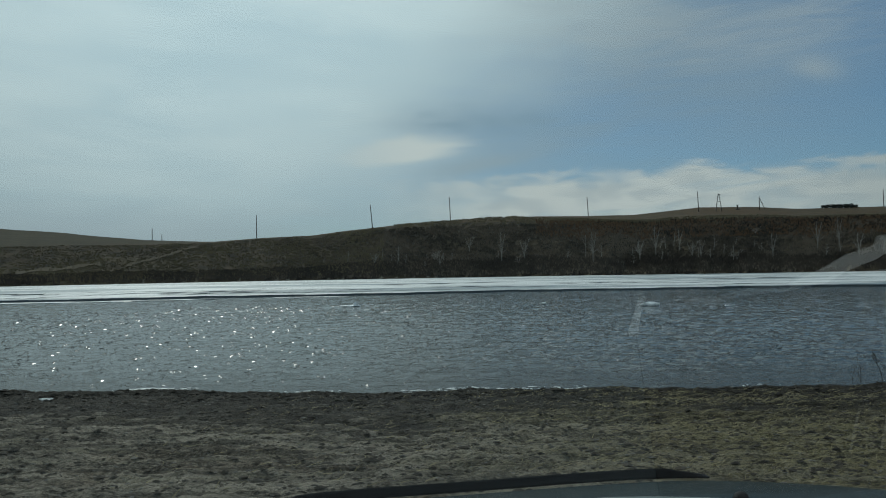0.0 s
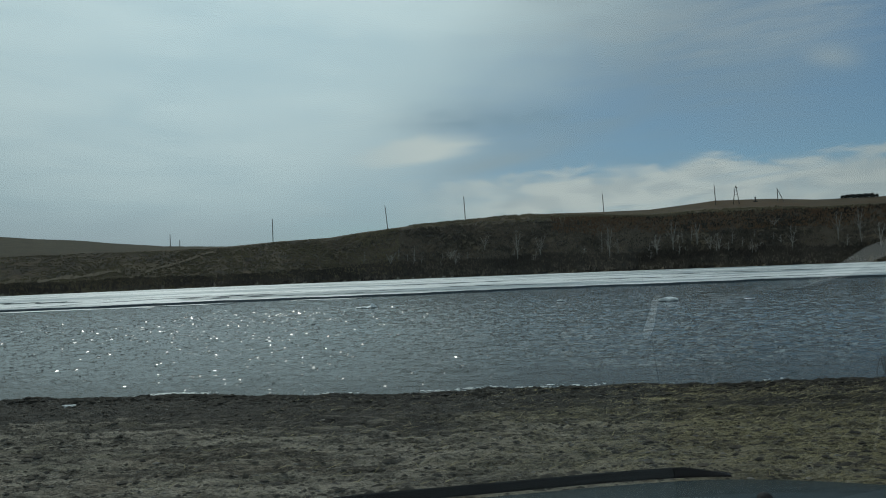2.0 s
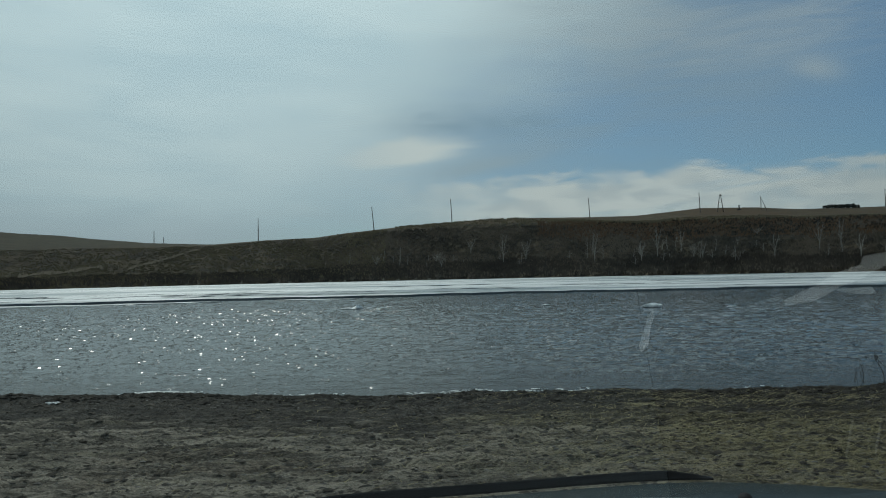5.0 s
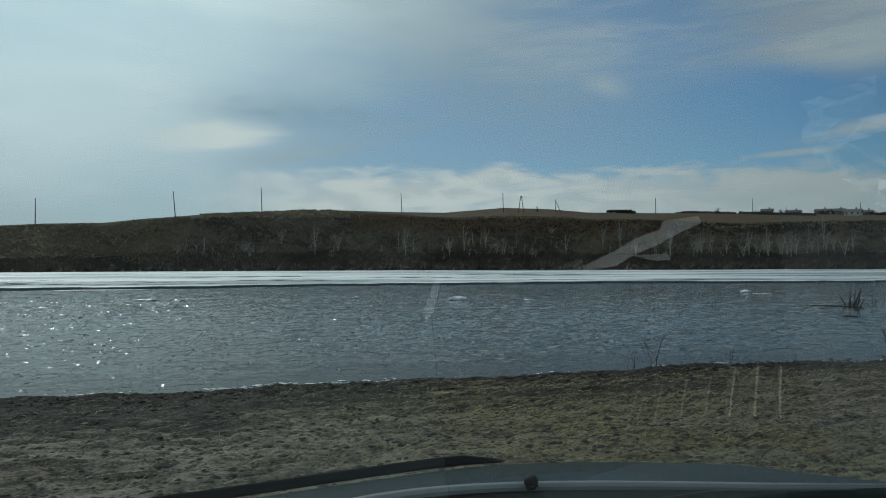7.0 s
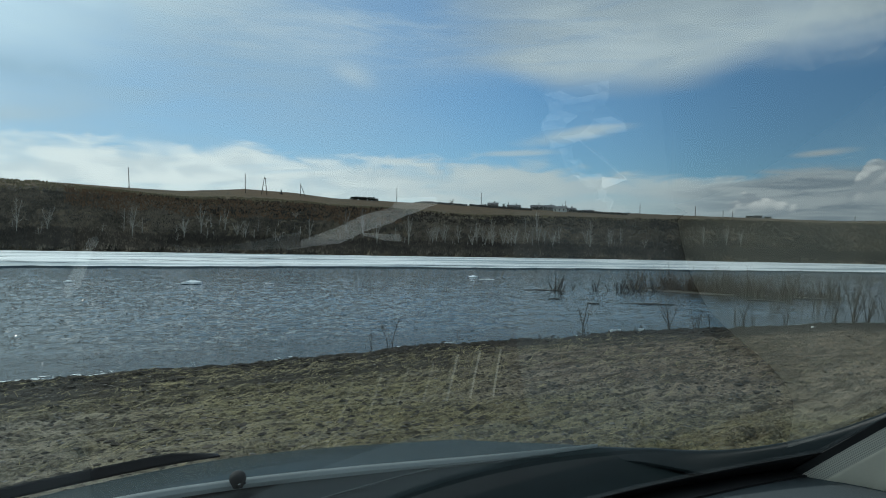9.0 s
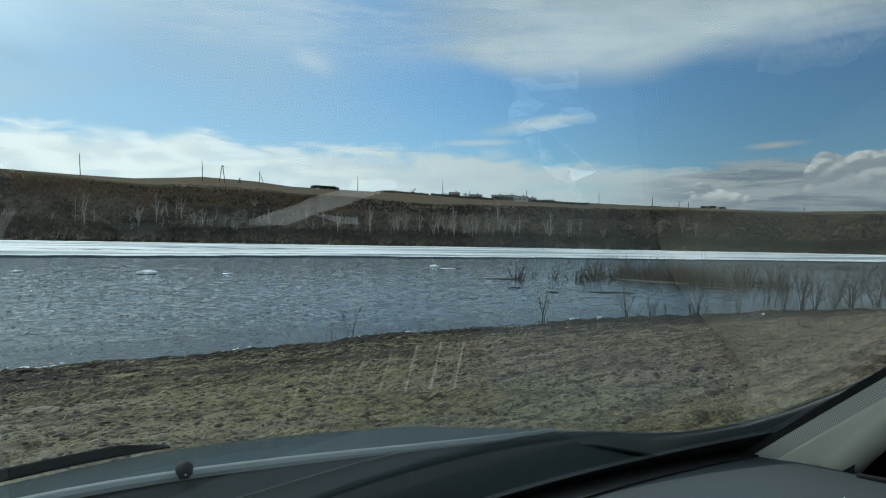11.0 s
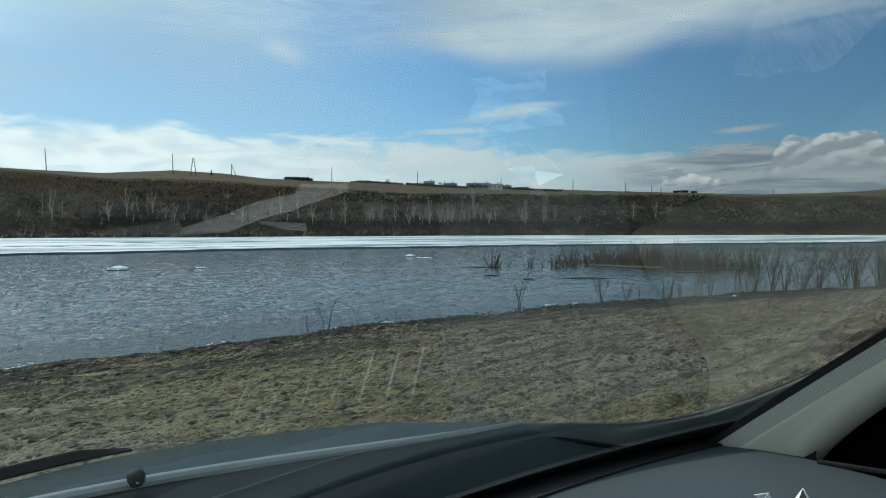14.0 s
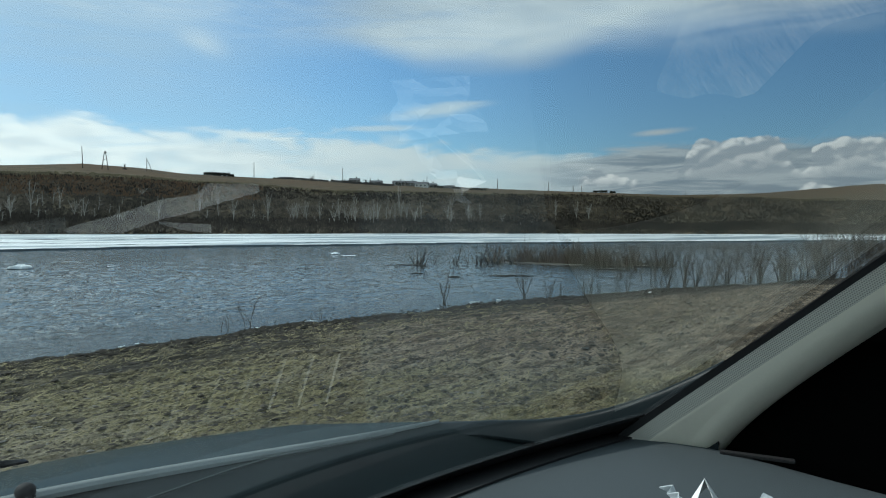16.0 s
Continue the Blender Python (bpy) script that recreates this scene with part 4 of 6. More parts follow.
# eastern copy of the brushwood, coloured darker to offset the sun's side light
build_brush("east_brushwood", "eastbrush", 15000, 15, 50, 92, 0.0, 0.96, 0.4, 1.2, "bare brushwood on the far slope, coloured darker against side light")
build_brush("bank_brushwood", "brush", 27000, 5, -14, 53, 0.0, 0.88, 0.4, 1.05, "dense dark bare brushwood covering the far slope")
build_brush("slope_grass", "slopegrass", 16000, 9, -48, -5, 0.03, 0.97, 0.5, 1.3, "dull dry grass and low scrub on the far slope")
build_brush("steppe_scrub", "slopegrass", 7000, 10, -4, 80, 0.9, 1.45, 0.25, 0.7, "low dry grass tussocks over the steppe edge")
build_brush("foot_brushwood", "footbrush", 16000, 6, -48, 92, 0.0, 0.22, 0.7, 1.7, "dark bare willow scrub along the foot of the bank")
build_brush("edge_brushwood", "edgebrush", 3400, 12, 13, 64, 0.66, 1.02, 0.4, 1.25, "dark bare shrubs crowding along the slope's upper edge")
build_brush("russet_brushwood", "redbrush", 3200, 7, 8, 34, 0.60, 0.98, 0.5, 1.3, "russet bare shrubs below the steppe edge")


def birch_proto(name, seed, height, forks, spread):
    """A leafless birch: pale trunk, and a crown of fine limbs and twigs."""
    r_ = random.Random(seed)
    e = thing(name, Matrix.Identity(4), "leafless pale-barked birch on the brushy far bank", "tree", "birches on the bank")
    trunk, crown = Soup(), Soup()
    split = r_.uniform(0.15, 0.4)
    for k in range(forks):
        ang = math.pi * (k % 2) + r_.uniform(-0.8, 0.8)
        lean = spread * r_.uniform(0.45, 1.0) if forks > 1 else 0.05
        hh = height * r_.uniform(0.8, 1.0)
        path, rad = [], []
        for i in range(7):
            t = i / 6
            bend = lean * hh * max(0.0, t - split) ** 0.9
            path.append((math.cos(ang) * bend + 0.16 * math.sin(4 * t + 2 * seed + k) * t, math.sin(ang) * bend * 0.4, -0.3 + t * (hh + 0.3)))
            rad.append(0.08 * (1 - 0.8 * t) + 0.02)
        trunk.tube(path, rad, 6, True)
        for b in range(12):
            t = r_.uniform(0.3, 0.97)
            i = min(int(t * 6), 5)
            p = Vector(path[i]).lerp(Vector(path[i + 1]), t * 6 - i)
            an = r_.uniform(0, 6.28)
            ln = hh * r_.uniform(0.12, 0.27) * (1.15 - t)
            up = r_.uniform(0.9, 2.2)
            mid = p + Vector((math.cos(an), math.sin(an), up)) * ln * 0.5
            tip = p + Vector((math.cos(an) * 1.1, math.sin(an) * 1.1, up * 0.95)) * ln
            trunk.tube([p, mid, tip], [0.036, 0.027, 0.016], 4)
            for _ in range(5):
                q = p.lerp(tip, r_.uniform(0.25, 1.0))
                w = q + Vector((r_.uniform(-1, 1), r_.uniform(-1, 1), r_.uniform(0.1, 1.3))) * ln * 0.45
                crown.tube([q, q.lerp(w, 0.5) + Vector((0, 0, 0.04)), w], [0.024, 0.018, 0.010], 3)
    part("trunk", trunk.mesh("trunk", M["birch"]), None, e)
    part("crown", crown.mesh("crown", M["twig"]), None, e)
    return e


def dirt_track(a0, e0, a1, e1, width, label):
    """A pale track cut slantwise up the slope, lying just over the soil."""
    vs, fs = [], []
    n = 40
    for k in range(n + 1):
        t = k / n
        a = a0 + (a1 - a0) * t
        el_ = e0 + (e1 - e0) * t + 0.04 * math.sin(t * 9)
        x, y, z, r_ = on_far(a, el_)
        for q in (-0.5, 0.5):
            rr = r_ + q * width * (1 + 0.3 * math.sin(t * 21))
            px, py = polar(a, rr)
            vs.append((px, py, ground_z(px, py) + 0.25))
    for k in range(n):
        fs.append((2 * k, 2 * k + 1, 2 * k + 3, 2 * k + 2))
    tagged(new("dirt_track", mesh_from("dirt_track", vs, fs, M["track"])), label, "track", kind="structure")


dirt_track(-25.3, 0.75, -20.2, 2.25, 2.6, "pale dirt track slanting up the grassy slope")
dirt_track(-32.5, 0.35, -27.0, 0.95, 3.5, "pale worn path above the far waterline")
build_brush("pale_sedge", "reed", 2600, 8, -36, -24, 0.02, 0.22, 0.5, 1.2, "pale dry sedge at the foot of the far slope")
PROTO_H = 8.0
protos = [birch_proto("birch", 31, PROTO_H, 1, 0), birch_proto("birch", 32, PROTO_H, 1, 0), birch_proto("birch", 33, PROTO_H, 2, 0.20),
          birch_proto("birch", 34, PROTO_H, 3, 0.30), birch_proto("birch", 35, PROTO_H, 1, 0), birch_proto("birch", 36, PROTO_H, 3, 0.42)]
used = set()


def plant(proto, a, el, top):
    x, y, z, r = on_far(a, el)
    h = max(2.5, r * math.tan(radians(top)) + EYE_Z - z)
    m = Matrix.Translation((x, y, z)) @ Matrix.Rotation(rnd.uniform(-0.4, 0.4), 4, "Z") @ Matrix.Diagonal((0.9 + h * 0.02, 0.9 + h * 0.02, h / PROTO_H, 1))
    if proto in used:
        return copy_thing(protos[proto], m)
    used.add(proto)
    protos[proto].matrix_world = m


for proto, a, el, top in ((0, -8.1, 0.74, 2.03), (1, -4.4, 0.95, 1.7), (4, -3.8, 0.9, 2.37), (0, -3.2, 0.8, 2.2), (1, -1.4, 1.0, 2.9), (4, 0.0, 0.79, 2.0),
                          (0, 0.7, 0.8, 2.25), (1, 1.6, 0.74, 1.95), (2, 5.0, 0.6, 3.5), (3, 6.9, 0.9, 2.8), (2, 12.6, 0.57, 2.7), (0, 15.8, 0.2, 1.85),
                          (2, 17.6, 0.8, 2.95), (1, 18.5, 0.7, 2.5), (0, 22.7, 1.0, 2.4), (1, 24.2, 0.77, 2.2), (4, 25.4, 1.0, 2.25), (3, 25.0, 2.4, 3.2),
                          (2, 29.2, 1.05, 2.95), (0, 30.6, 0.85, 2.1), (2, 31.8, 0.4, 2.0), (2, 34.5, 0.3, 2.5), (0, 36.6, 0.7, 2.1), (1, 38.4, 0.25, 1.7),
                          (2, 40.3, 0.5, 2.15), (2, 41.6, 0.5, 2.4), (2, 43.2, 0.3, 1.95), (3, 45.5, 0.6, 2.7), (0, 46.7, 0.8, 2.25), (3, 54.1, 0.4, 1.4),
                          (0, 55.6, 0.1, 0.95), (4, 56.6, 0.3, 0.95), (2, 58.6, 0.56, 2.1), (5, 60.3, 0.7, 2.35), (3, 61.3, 0.7, 2.35), (0, 64.4, 0.05, 0.75), (1, 67.4, 0.1, 0.85)):
    plant(proto, a, el, top)
for k in range(62):
    a = rnd.choice((rnd.uniform(10, 31), rnd.uniform(13, 25), rnd.uniform(16, 24), rnd.uniform(33, 47), rnd.uniform(-6, 8)))
    el = rnd.uniform(0.25, 1.7)
    plant(rnd.choice((0, 1, 4, 3, 2, 4, 0)), a, el, el + rnd.uniform(1.0, 2.1))


for k in range(34):
    el = rnd.uniform(0.3, 0.8)
    plant(rnd.choice((2, 3, 2, 5, 1)), rnd.uniform(33.5, 53), el, el + rnd.uniform(1.0, 1.7))


# ---------------------------------------------------------------- poles on the hill
def pole(name, a, base, top, label, kind="plain", r=None, lean=0.0):
    if r is None:
        x, y, z, r = on_far(a, base)
    else:
        x, y = polar(a, r)
        z = ground_z(x, y)
    h = r * math.tan(radians(top)) + EYE_Z - z
    e = thing(name, Matrix.Translation((x, y, z)) @ Matrix.Rotation(radians(-a), 4, "Z"), label, "utility pole", "power line poles")
    k = max(1.0, r / 330)

    def leg(dx0, dx1, dy0=0.0, h1=h):
        return mesh_from("post", *tube_data([(dx0, dy0, -0.6), (dx0 * 0.5 + dx1 * 0.5, dy0 * 0.5, h1 * 0.5), (dx1, 0, h1)], [0.17 * k, 0.15 * k, 0.12 * k], 8), M["pole"], True)
    if kind == "plain":
        part("post", leg(0.0, lean * h), None, e)
    elif kind == "aframe":
        part("post", leg(-1.25, -0.12), None, e)
        part("post", leg(1.15, 0.12), None, e)
        part("brace", bm_box(1.1, 0.14, 0.14, (0.0, 0, h * 0.55), 0.02), M["pole"], e)
    elif kind == "strut":
        part("post", leg(0.0, 0.0), None, e)
        part("strut", mesh_from("strut", *tube_data([(2.3, 0, -0.5), (1.2, 0, h * 0.42), (0.1, 0, h * 0.86)], [0.14, 0.13, 0.11], 8), M["pole"], True), None, e)
    arm = part("crossarm", bm_box(0.9 if kind == "aframe" else 0.18, 1.5, 0.14, (lean * h + (0.3 if kind == "aframe" else 0), 0, h - 0.45), 0.02), M["pole"], e)
    for dy in (-0.65, 0.65):
        part("insulator", mesh_from("insulator", *tube_data([(lean * h, dy, h - 0.38), (lean * h, dy, h - 0.22), (lean * h, dy, h - 0.12)], [0.05, 0.07, 0.03], 8), M["porcelain"]), None, arm, "pale porcelain insulator")
    return e


PL = "grey weathered wooden utility pole on the hill crest"
pole("utility_pole", -23.4, 2.8, 3.78, PL, r=470)
pole("utility_pole", -22.7, 2.7, 3.32, "short far grey utility pole on the skyline", r=470)
pole("utility_pole", -15.5, 3.0, 4.87, PL, r=270)
pole("utility_pole", -5.95, 3.8, 5.78, "leaning grey wooden utility pole on the hill crest", r=256, lean=-0.09)
pole("utility_pole", 0.7, 4.2, 6.33, PL, r=254, lean=-0.04)
pole("utility_pole", 12.3, 4.35, 5.98, PL, r=300, lean=-0.05)
pole("utility_pole", 20.95, 4.38, 6.01, PL, lean=-0.03)
pole("a_frame_pole", 22.45, 4.35, 5.75, "weathered wooden A-frame pole on the grassy hill", "aframe")
pole("strutted_pole", 25.35, 4.33, 5.39, "weathered wooden pole with a slanting strut", "strut")
pole("utility_pole", 33.4, 4.0, 5.32, PL, r=385)
pole("utility_pole", 40.6, 3.8, 5.0, "grey utility pole beside the village street", r=425)
pole("utility_pole", 53.7, 3.38, 4.19, PL, r=595)
pole("utility_pole", 57.95, 3.16, 3.91, PL, r=670)
pole("utility_pole", 60.0, 3.0, 3.58, "distant grey utility pole on the skyline", r=715)
pole("utility_pole", 60.7, 3.0, 3.54, "distant grey utility pole on the skyline", r=720)
pole("utility_pole", 68.9, 2.7, 3.08, "short distant post on the skyline", r=780)
pole("utility_pole", 42.9, 3.7, 4.25, "thin far utility pole among village houses", r=430)
pole("utility_pole", 47.7, 3.6, 4.40, "thin far utility pole among village houses", r=470)

# concrete stump by the A-frame
x, y, z, r = on_far(23.8, 4.42)
e = thing("marker_post", Matrix.Translation((x, y, z)) @ Matrix.Rotation(radians(-23.8), 4, "Z"), "dark squat marker post with a cap on the hill", "post")
part("post", bm_box(0.5, 0.5, 2.0, (0, 0, 0.9), 0.05), M["iron"], e)
part("cap", bm_box(0.9, 0.7, 0.25, (0, 0, 1.95), 0.05), M["iron"], e)
part("foot", bm_box(1.8, 0.9, 0.5, (0, 0, 0.15), 0.1), M["iron"], e)


def leafy_clump(name, a, r, w, h, label, cat, mat="conifer", n=260, group=""):
    """A round dark crown on a short stem, made of many small leaf tufts."""
    r_ = random.Random(int(a * 1000) + n)
    x, y = polar(a, r)
    z = ground_z(x, y)
    e = thing(name, Matrix.Translation((x, y, z)), label, cat, group)
    st = Soup()
    st.tube([(0, 0, -0.3), (0.05, 0, h * 0.35), (0, 0.05, h * 0.6)], [0.16, 0.12, 0.05], 6, True)
    for _ in range(6):
        an = r_.uniform(0, 6.28)
        st.tube([(0, 0, h * 0.25), (math.cos(an) * w * 0.3, math.sin(an) * w * 0.3, h * r_.uniform(0.5, 0.8))], [0.07, 0.02], 4)
    part("trunk", st.mesh("trunk", M["snag"]), None, e)
    cr = Soup()
    for _ in range(n):
        an, el_ = r_.uniform(0, 6.28), r_.uniform(-0.7, 1.0)
        q = (r_.random() ** 0.4)
        c = Vector((math.cos(an) * w / 2 * q, math.sin(an) * w / 2 * q, h * 0.38 + el_ * h * 0.58 * q * math.sqrt(max(0.05, 1 - (q * 0.6) ** 2))))
        d1 = Vector((r_.uniform(-1, 1), r_.uniform(-1, 1), r_.uniform(-1, 1))).normalized()
        d2 = d1.cross(Vector((r_.uniform(-1, 1), r_.uniform(-1, 1), r_.uniform(-1, 1)))).normalized()
        s = r_.uniform(0.12, 0.32) * w / 4
        cr.add([c - d1 * s, c + d2 * s * 0.7, c + d1 * s, c - d2 * s * 0.7], [(0, 1, 2, 3)])
    part("crown", cr.mesh("crown", M[mat]), None, e)
    return e


for a, w, h in ((29.75, 2.6, 2.2), (30.1, 2.8, 2.7), (30.5, 3.0, 2.6), (30.9, 3.0, 2.9), (31.25, 2.8, 3.0), (31.6, 2.4, 2.4)):
    leafy_clump("dark_bush", a, 372, w * 1.35, h * 0.8, "dense rounded dark bush in a row on the crest", "bush", group="crest bushes", n=620)
for a, w, h in ((61.9, 7.0, 3.6), (62.5, 7.5, 4.6), (63.2, 6.5, 3.4), (56.6, 5.0, 3.6), (56.0, 4.0, 2.4)):
    leafy_clump("dark_bush", a, 730, w, h * 0.7, "distant dark bush on the skyline", "bush", group="far bushes", n=460)
leafy_clump("bare_tree", 38.05, 425, 4.2, 4.8, "sparse grey bare tree on the village edge", "tree", "twig", 90)


# ---------------------------------------------------------------- village on the plateau
def house(a, r, w, dpt, hw, hr, label, wall="housewall", turn=0.0, chimney=True):
    w, hw, hr = w * 0.85, hw * 0.72, hr * 0.72
    x, y = polar(a, r)
    z = ground_z(x, y)
    e = thing("village_house", Matrix.Translation((x, y, z)) @ Matrix.Rotation(radians(-a + turn), 4, "Z"), label, "house", "village houses")
    part("wall", bm_box(w, dpt, hw + 0.6, (0, 0, hw / 2 - 0.3)), M[wall], e)
    ov = 0.4
    vs = [(-w / 2 - ov, -dpt / 2 - ov, hw - 0.1), (w / 2 + ov, -dpt / 2 - ov, hw - 0.1), (w / 2 + ov, dpt / 2 + ov, hw - 0.1), (-w / 2 - ov, dpt / 2 + ov, hw - 0.1),
          (-w / 2 - ov, 0, hw + hr), (w / 2 + ov, 0, hw + hr)]
    roof = part("roof", mesh_from("roof", vs, [(0, 1, 5, 4), (2, 3, 4, 5), (0, 4, 3), (1, 2, 5), (3, 2, 1, 0)], M["roof"]), None, e)
    if chimney:
        part("chimney", bm_box(0.6, 0.6, 1.6, (w * 0.18, 0.3, hw + hr + 0.2), 0.03), M["housewall"], roof)
    n = max(2, int(w / 2.6))
    for k in range(n):
        wx = -w / 2 + (k + 0.5) * w / n
        win = part("window", bm_box(1.1, 0.10, 1.3, (wx, -dpt / 2 - 0.03, hw * 0.52), 0.02), M["whitewall"], e, "white window frame")
        part("pane", bm_box(0.85, 0.06, 1.05, (wx, -dpt / 2 - 0.07, hw * 0.52)), M["pane"], win)
    return e


HL = "low timber village house with a grey gable roof"
house(41.6, 432, 7.5, 6, 2.4, 1.9, HL)
house(43.4, 440, 9, 6, 2.0, 1.6, HL, turn=8)
house(45.3, 452, 9, 7, 2.3, 2.1, HL, turn=-5)
house(46.35, 455, 8, 7, 2.6, 2.3, HL, turn=12)
house(47.25, 440, 9.5, 7, 2.8, 2.2, "whitewashed village house with a grey gable roof", "whitewall", turn=-8)
house(48.1, 462, 7, 6, 2.2, 1.8, HL, turn=15)
house(49.6, 480, 8, 6, 1.6, 1.3, "low grey shed roof behind a fence", turn=5, chimney=False)
house(36.0, 415, 9, 5, 1.4, 1.2, "low dark farm shed on the steppe edge", turn=5, chimney=False)


def village_fence(a0, a1, r, h):
    x0, y0 = polar(a0, r)
    x1, y1 = polar(a1, r)
    e = thing("village_fence", Matrix.Translation((x0, y0, ground_z(x0, y0))), "dark weathered board fence round village gardens", "fence", "village fences")
    n = 26
    for k in range(n):
        t = k / n
        xa, ya = x0 + (x1 - x0) * t, y0 + (y1 - y0) * t
        za = ground_z(xa, ya)
        ln = math.hypot(x1 - x0, y1 - y0) / n
        ang = math.degrees(math.atan2(y1 - y0, x1 - x0))
        hh = h * rnd.uniform(0.8, 1.15)
        part("board", bm_box(ln * 0.97, 0.06, hh, (xa - x0, ya - y0, za - ground_z(x0, y0) + hh / 2 - 0.05), 0.0, (0, 0, ang)), M["snag"], e)


village_fence(35.0, 39.5, 412, 1.3)
village_fence(39.7, 45.0, 418, 1.5)
village_fence(48.3, 52.5, 470, 1.4)
for k in range(16):
    a = rnd.uniform(40, 53)
    leafy_clump("garden_bush", a, 440 + rnd.uniform(0, 30), rnd.uniform(3, 6), rnd.uniform(1.6, 3.2), "bare dark garden bush among village houses", "bush", "conifer", 110, "garden bushes")


# ---------------------------------------------------------------- flooded shrubs and drift on the near side
def shrub(x, y, h, stems, spread, label, mat="willow", seed=0, twigs=6, z=None, thick=0.008, name="flooded_shrub", group="shrubs at the water's edge"):
    """A bare many-stemmed shrub, stems fanning from one foot."""
    r_ = random.Random(seed * 97 + 5)
    z0 = max(ground_z(x, y), -0.9) if z is None else z
    e = thing(name, Matrix.Translation((x, y, z0)), label, "shrub", group)
    top = h - min(z0, 0.0)
    st, tw = Soup(), Soup()
    for k in range(stems):
        an = r_.uniform(0, 6.28)
        out = spread * r_.uniform(0.3, 1.0)
        hh = top * r_.uniform(0.55, 1.0)
        fx, fy = r_.uniform(-0.07, 0.07), r_.uniform(-0.07, 0.07)
        path = [(fx, fy, -0.15)]
        for i in range(1, 6):
            t = i / 5
            path.append((fx + math.cos(an) * out * t ** 1.3 + r_.uniform(-0.015, 0.015), fy + math.sin(an) * out * t ** 1.3 + r_.uniform(-0.015, 0.015), hh * t))
        st.tube(path, [thick * (1.3 - t / 5 * 0.95) for t in range(6)], 5)
        for _ in range(twigs):
            i = r_.randint(2, 4)
            q = Vector(path[i]).lerp(Vector(path[i + 1]), r_.random())
            w = q + Vector((r_.uniform(-1, 1), r_.uniform(-1, 1), r_.uniform(0.8, 2.0))).normalized() * hh * r_.uniform(0.12, 0.3)
            tw.tube([q, q.lerp(w, 0.6) + Vector((0.01, 0, 0.01)), w], [thick * 0.5, thick * 0.4, thick * 0.2], 3)
    part("stems", st.mesh("stems", M[mat]), None, e)
    if tw.v:
        part("twigs", tw.mesh("twigs", M[mat]), None, e)
    return e


SL = "thin bare willow shrub standing in shallow water"
shrub(8.05, 12.32, 0.78, 4, 0.36, SL, seed=3, twigs=8, thick=0.0062)
shrub(7.55, 12.42, 0.42, 3, 0.12, "few short bare twigs at the waterline", seed=2, thick=0.006)
shrub(10.1, 12.5, 0.35, 2, 0.08, "few short bare twigs at the waterline", seed=3, thick=0.006)
shrub(14.05, 12.08, 1.15, 5, 0.30, "tall forked bare willow shrub at the waterline", seed=4, thick=0.010)
shrub(16.75, 11.2, 0.95, 5, 0.48, "spreading bare willow shrub at the waterline", seed=5, thick=0.011)
shrub(17.45, 10.85, 0.60, 6, 0.22, SL, seed=6, thick=0.009)
shrub(18.1, 10.8, 0.46, 2, 0.06, "few short bare twigs at the waterline", seed=7)
shrub(19.15, 10.6, 0.66, 3, 0.12, SL, seed=8, thick=0.010)
shrub(19.45, 10.5, 0.56, 6, 0.16, SL, seed=9, thick=0.011)
shrub(19.8, 10.4, 0.46, 4, 0.12, SL, seed=10)
shrub(20.9, 9.95, 0.60, 7, 0.16, SL, seed=11)
WT = "dense grey-brown willow shrub in flooded margin"
for k, (x, y, h, stems, spread) in enumerate(((23.4, 9.6, 1.1, 8, 0.45), (24.25, 9.35, 1.35, 10, 0.45), (24.7, 9.1, 1.05, 9, 0.55), (26.2, 9.0, 1.0, 7, 0.5), (27.5, 8.9, 1.45, 14, 0.95), (28.3, 7.9, 1.6, 18, 0.85),
                                              (29.3, 8.6, 1.45, 13, 0.9), (28.7, 7.3, 1.05, 10, 0.6), (30.6, 7.5, 1.5, 12, 0.8), (31.9, 7.9, 1.3, 12, 0.8), (33.5, 7.4, 1.6, 12, 0.9), (35.5, 7.3, 1.8, 14, 1.0), (38.3, 7.7, 2.1, 16, 1.2), (40.2, 6.6, 1.9, 14, 1.1))):
    shrub(x, y, h, stems, spread, WT, seed=20 + k, twigs=12, thick=0.010, group="willow thicket")
for k in range(8):
    x = 25.0 + 1.7 * k + rnd.uniform(-0.5, 0.5)
    y = float(shore_near(x)) + rnd.uniform(2.0, 5.5)
    shrub(x, y, rnd.uniform(0.7, 1.5), rnd.randint(5, 10), rnd.uniform(0.4, 0.9), "thin bare willow shrub standing out in the shallows", seed=50 + k, twigs=9, thick=0.008, group="willow thicket")

for k in range(10):
    a, q = 78.5 + 0.85 * k + rnd.uniform(-0.4, 0.4), rnd.uniform(30, 41)
    x, y = polar(a, q)
    shrub(x, y, rnd.uniform(2.0, 2.9), rnd.randint(16, 22), rnd.uniform(1.0, 1.8), "tall dense willow bush on the flooded shore", seed=70 + k, twigs=14, thick=0.0085, group="willow thicket")


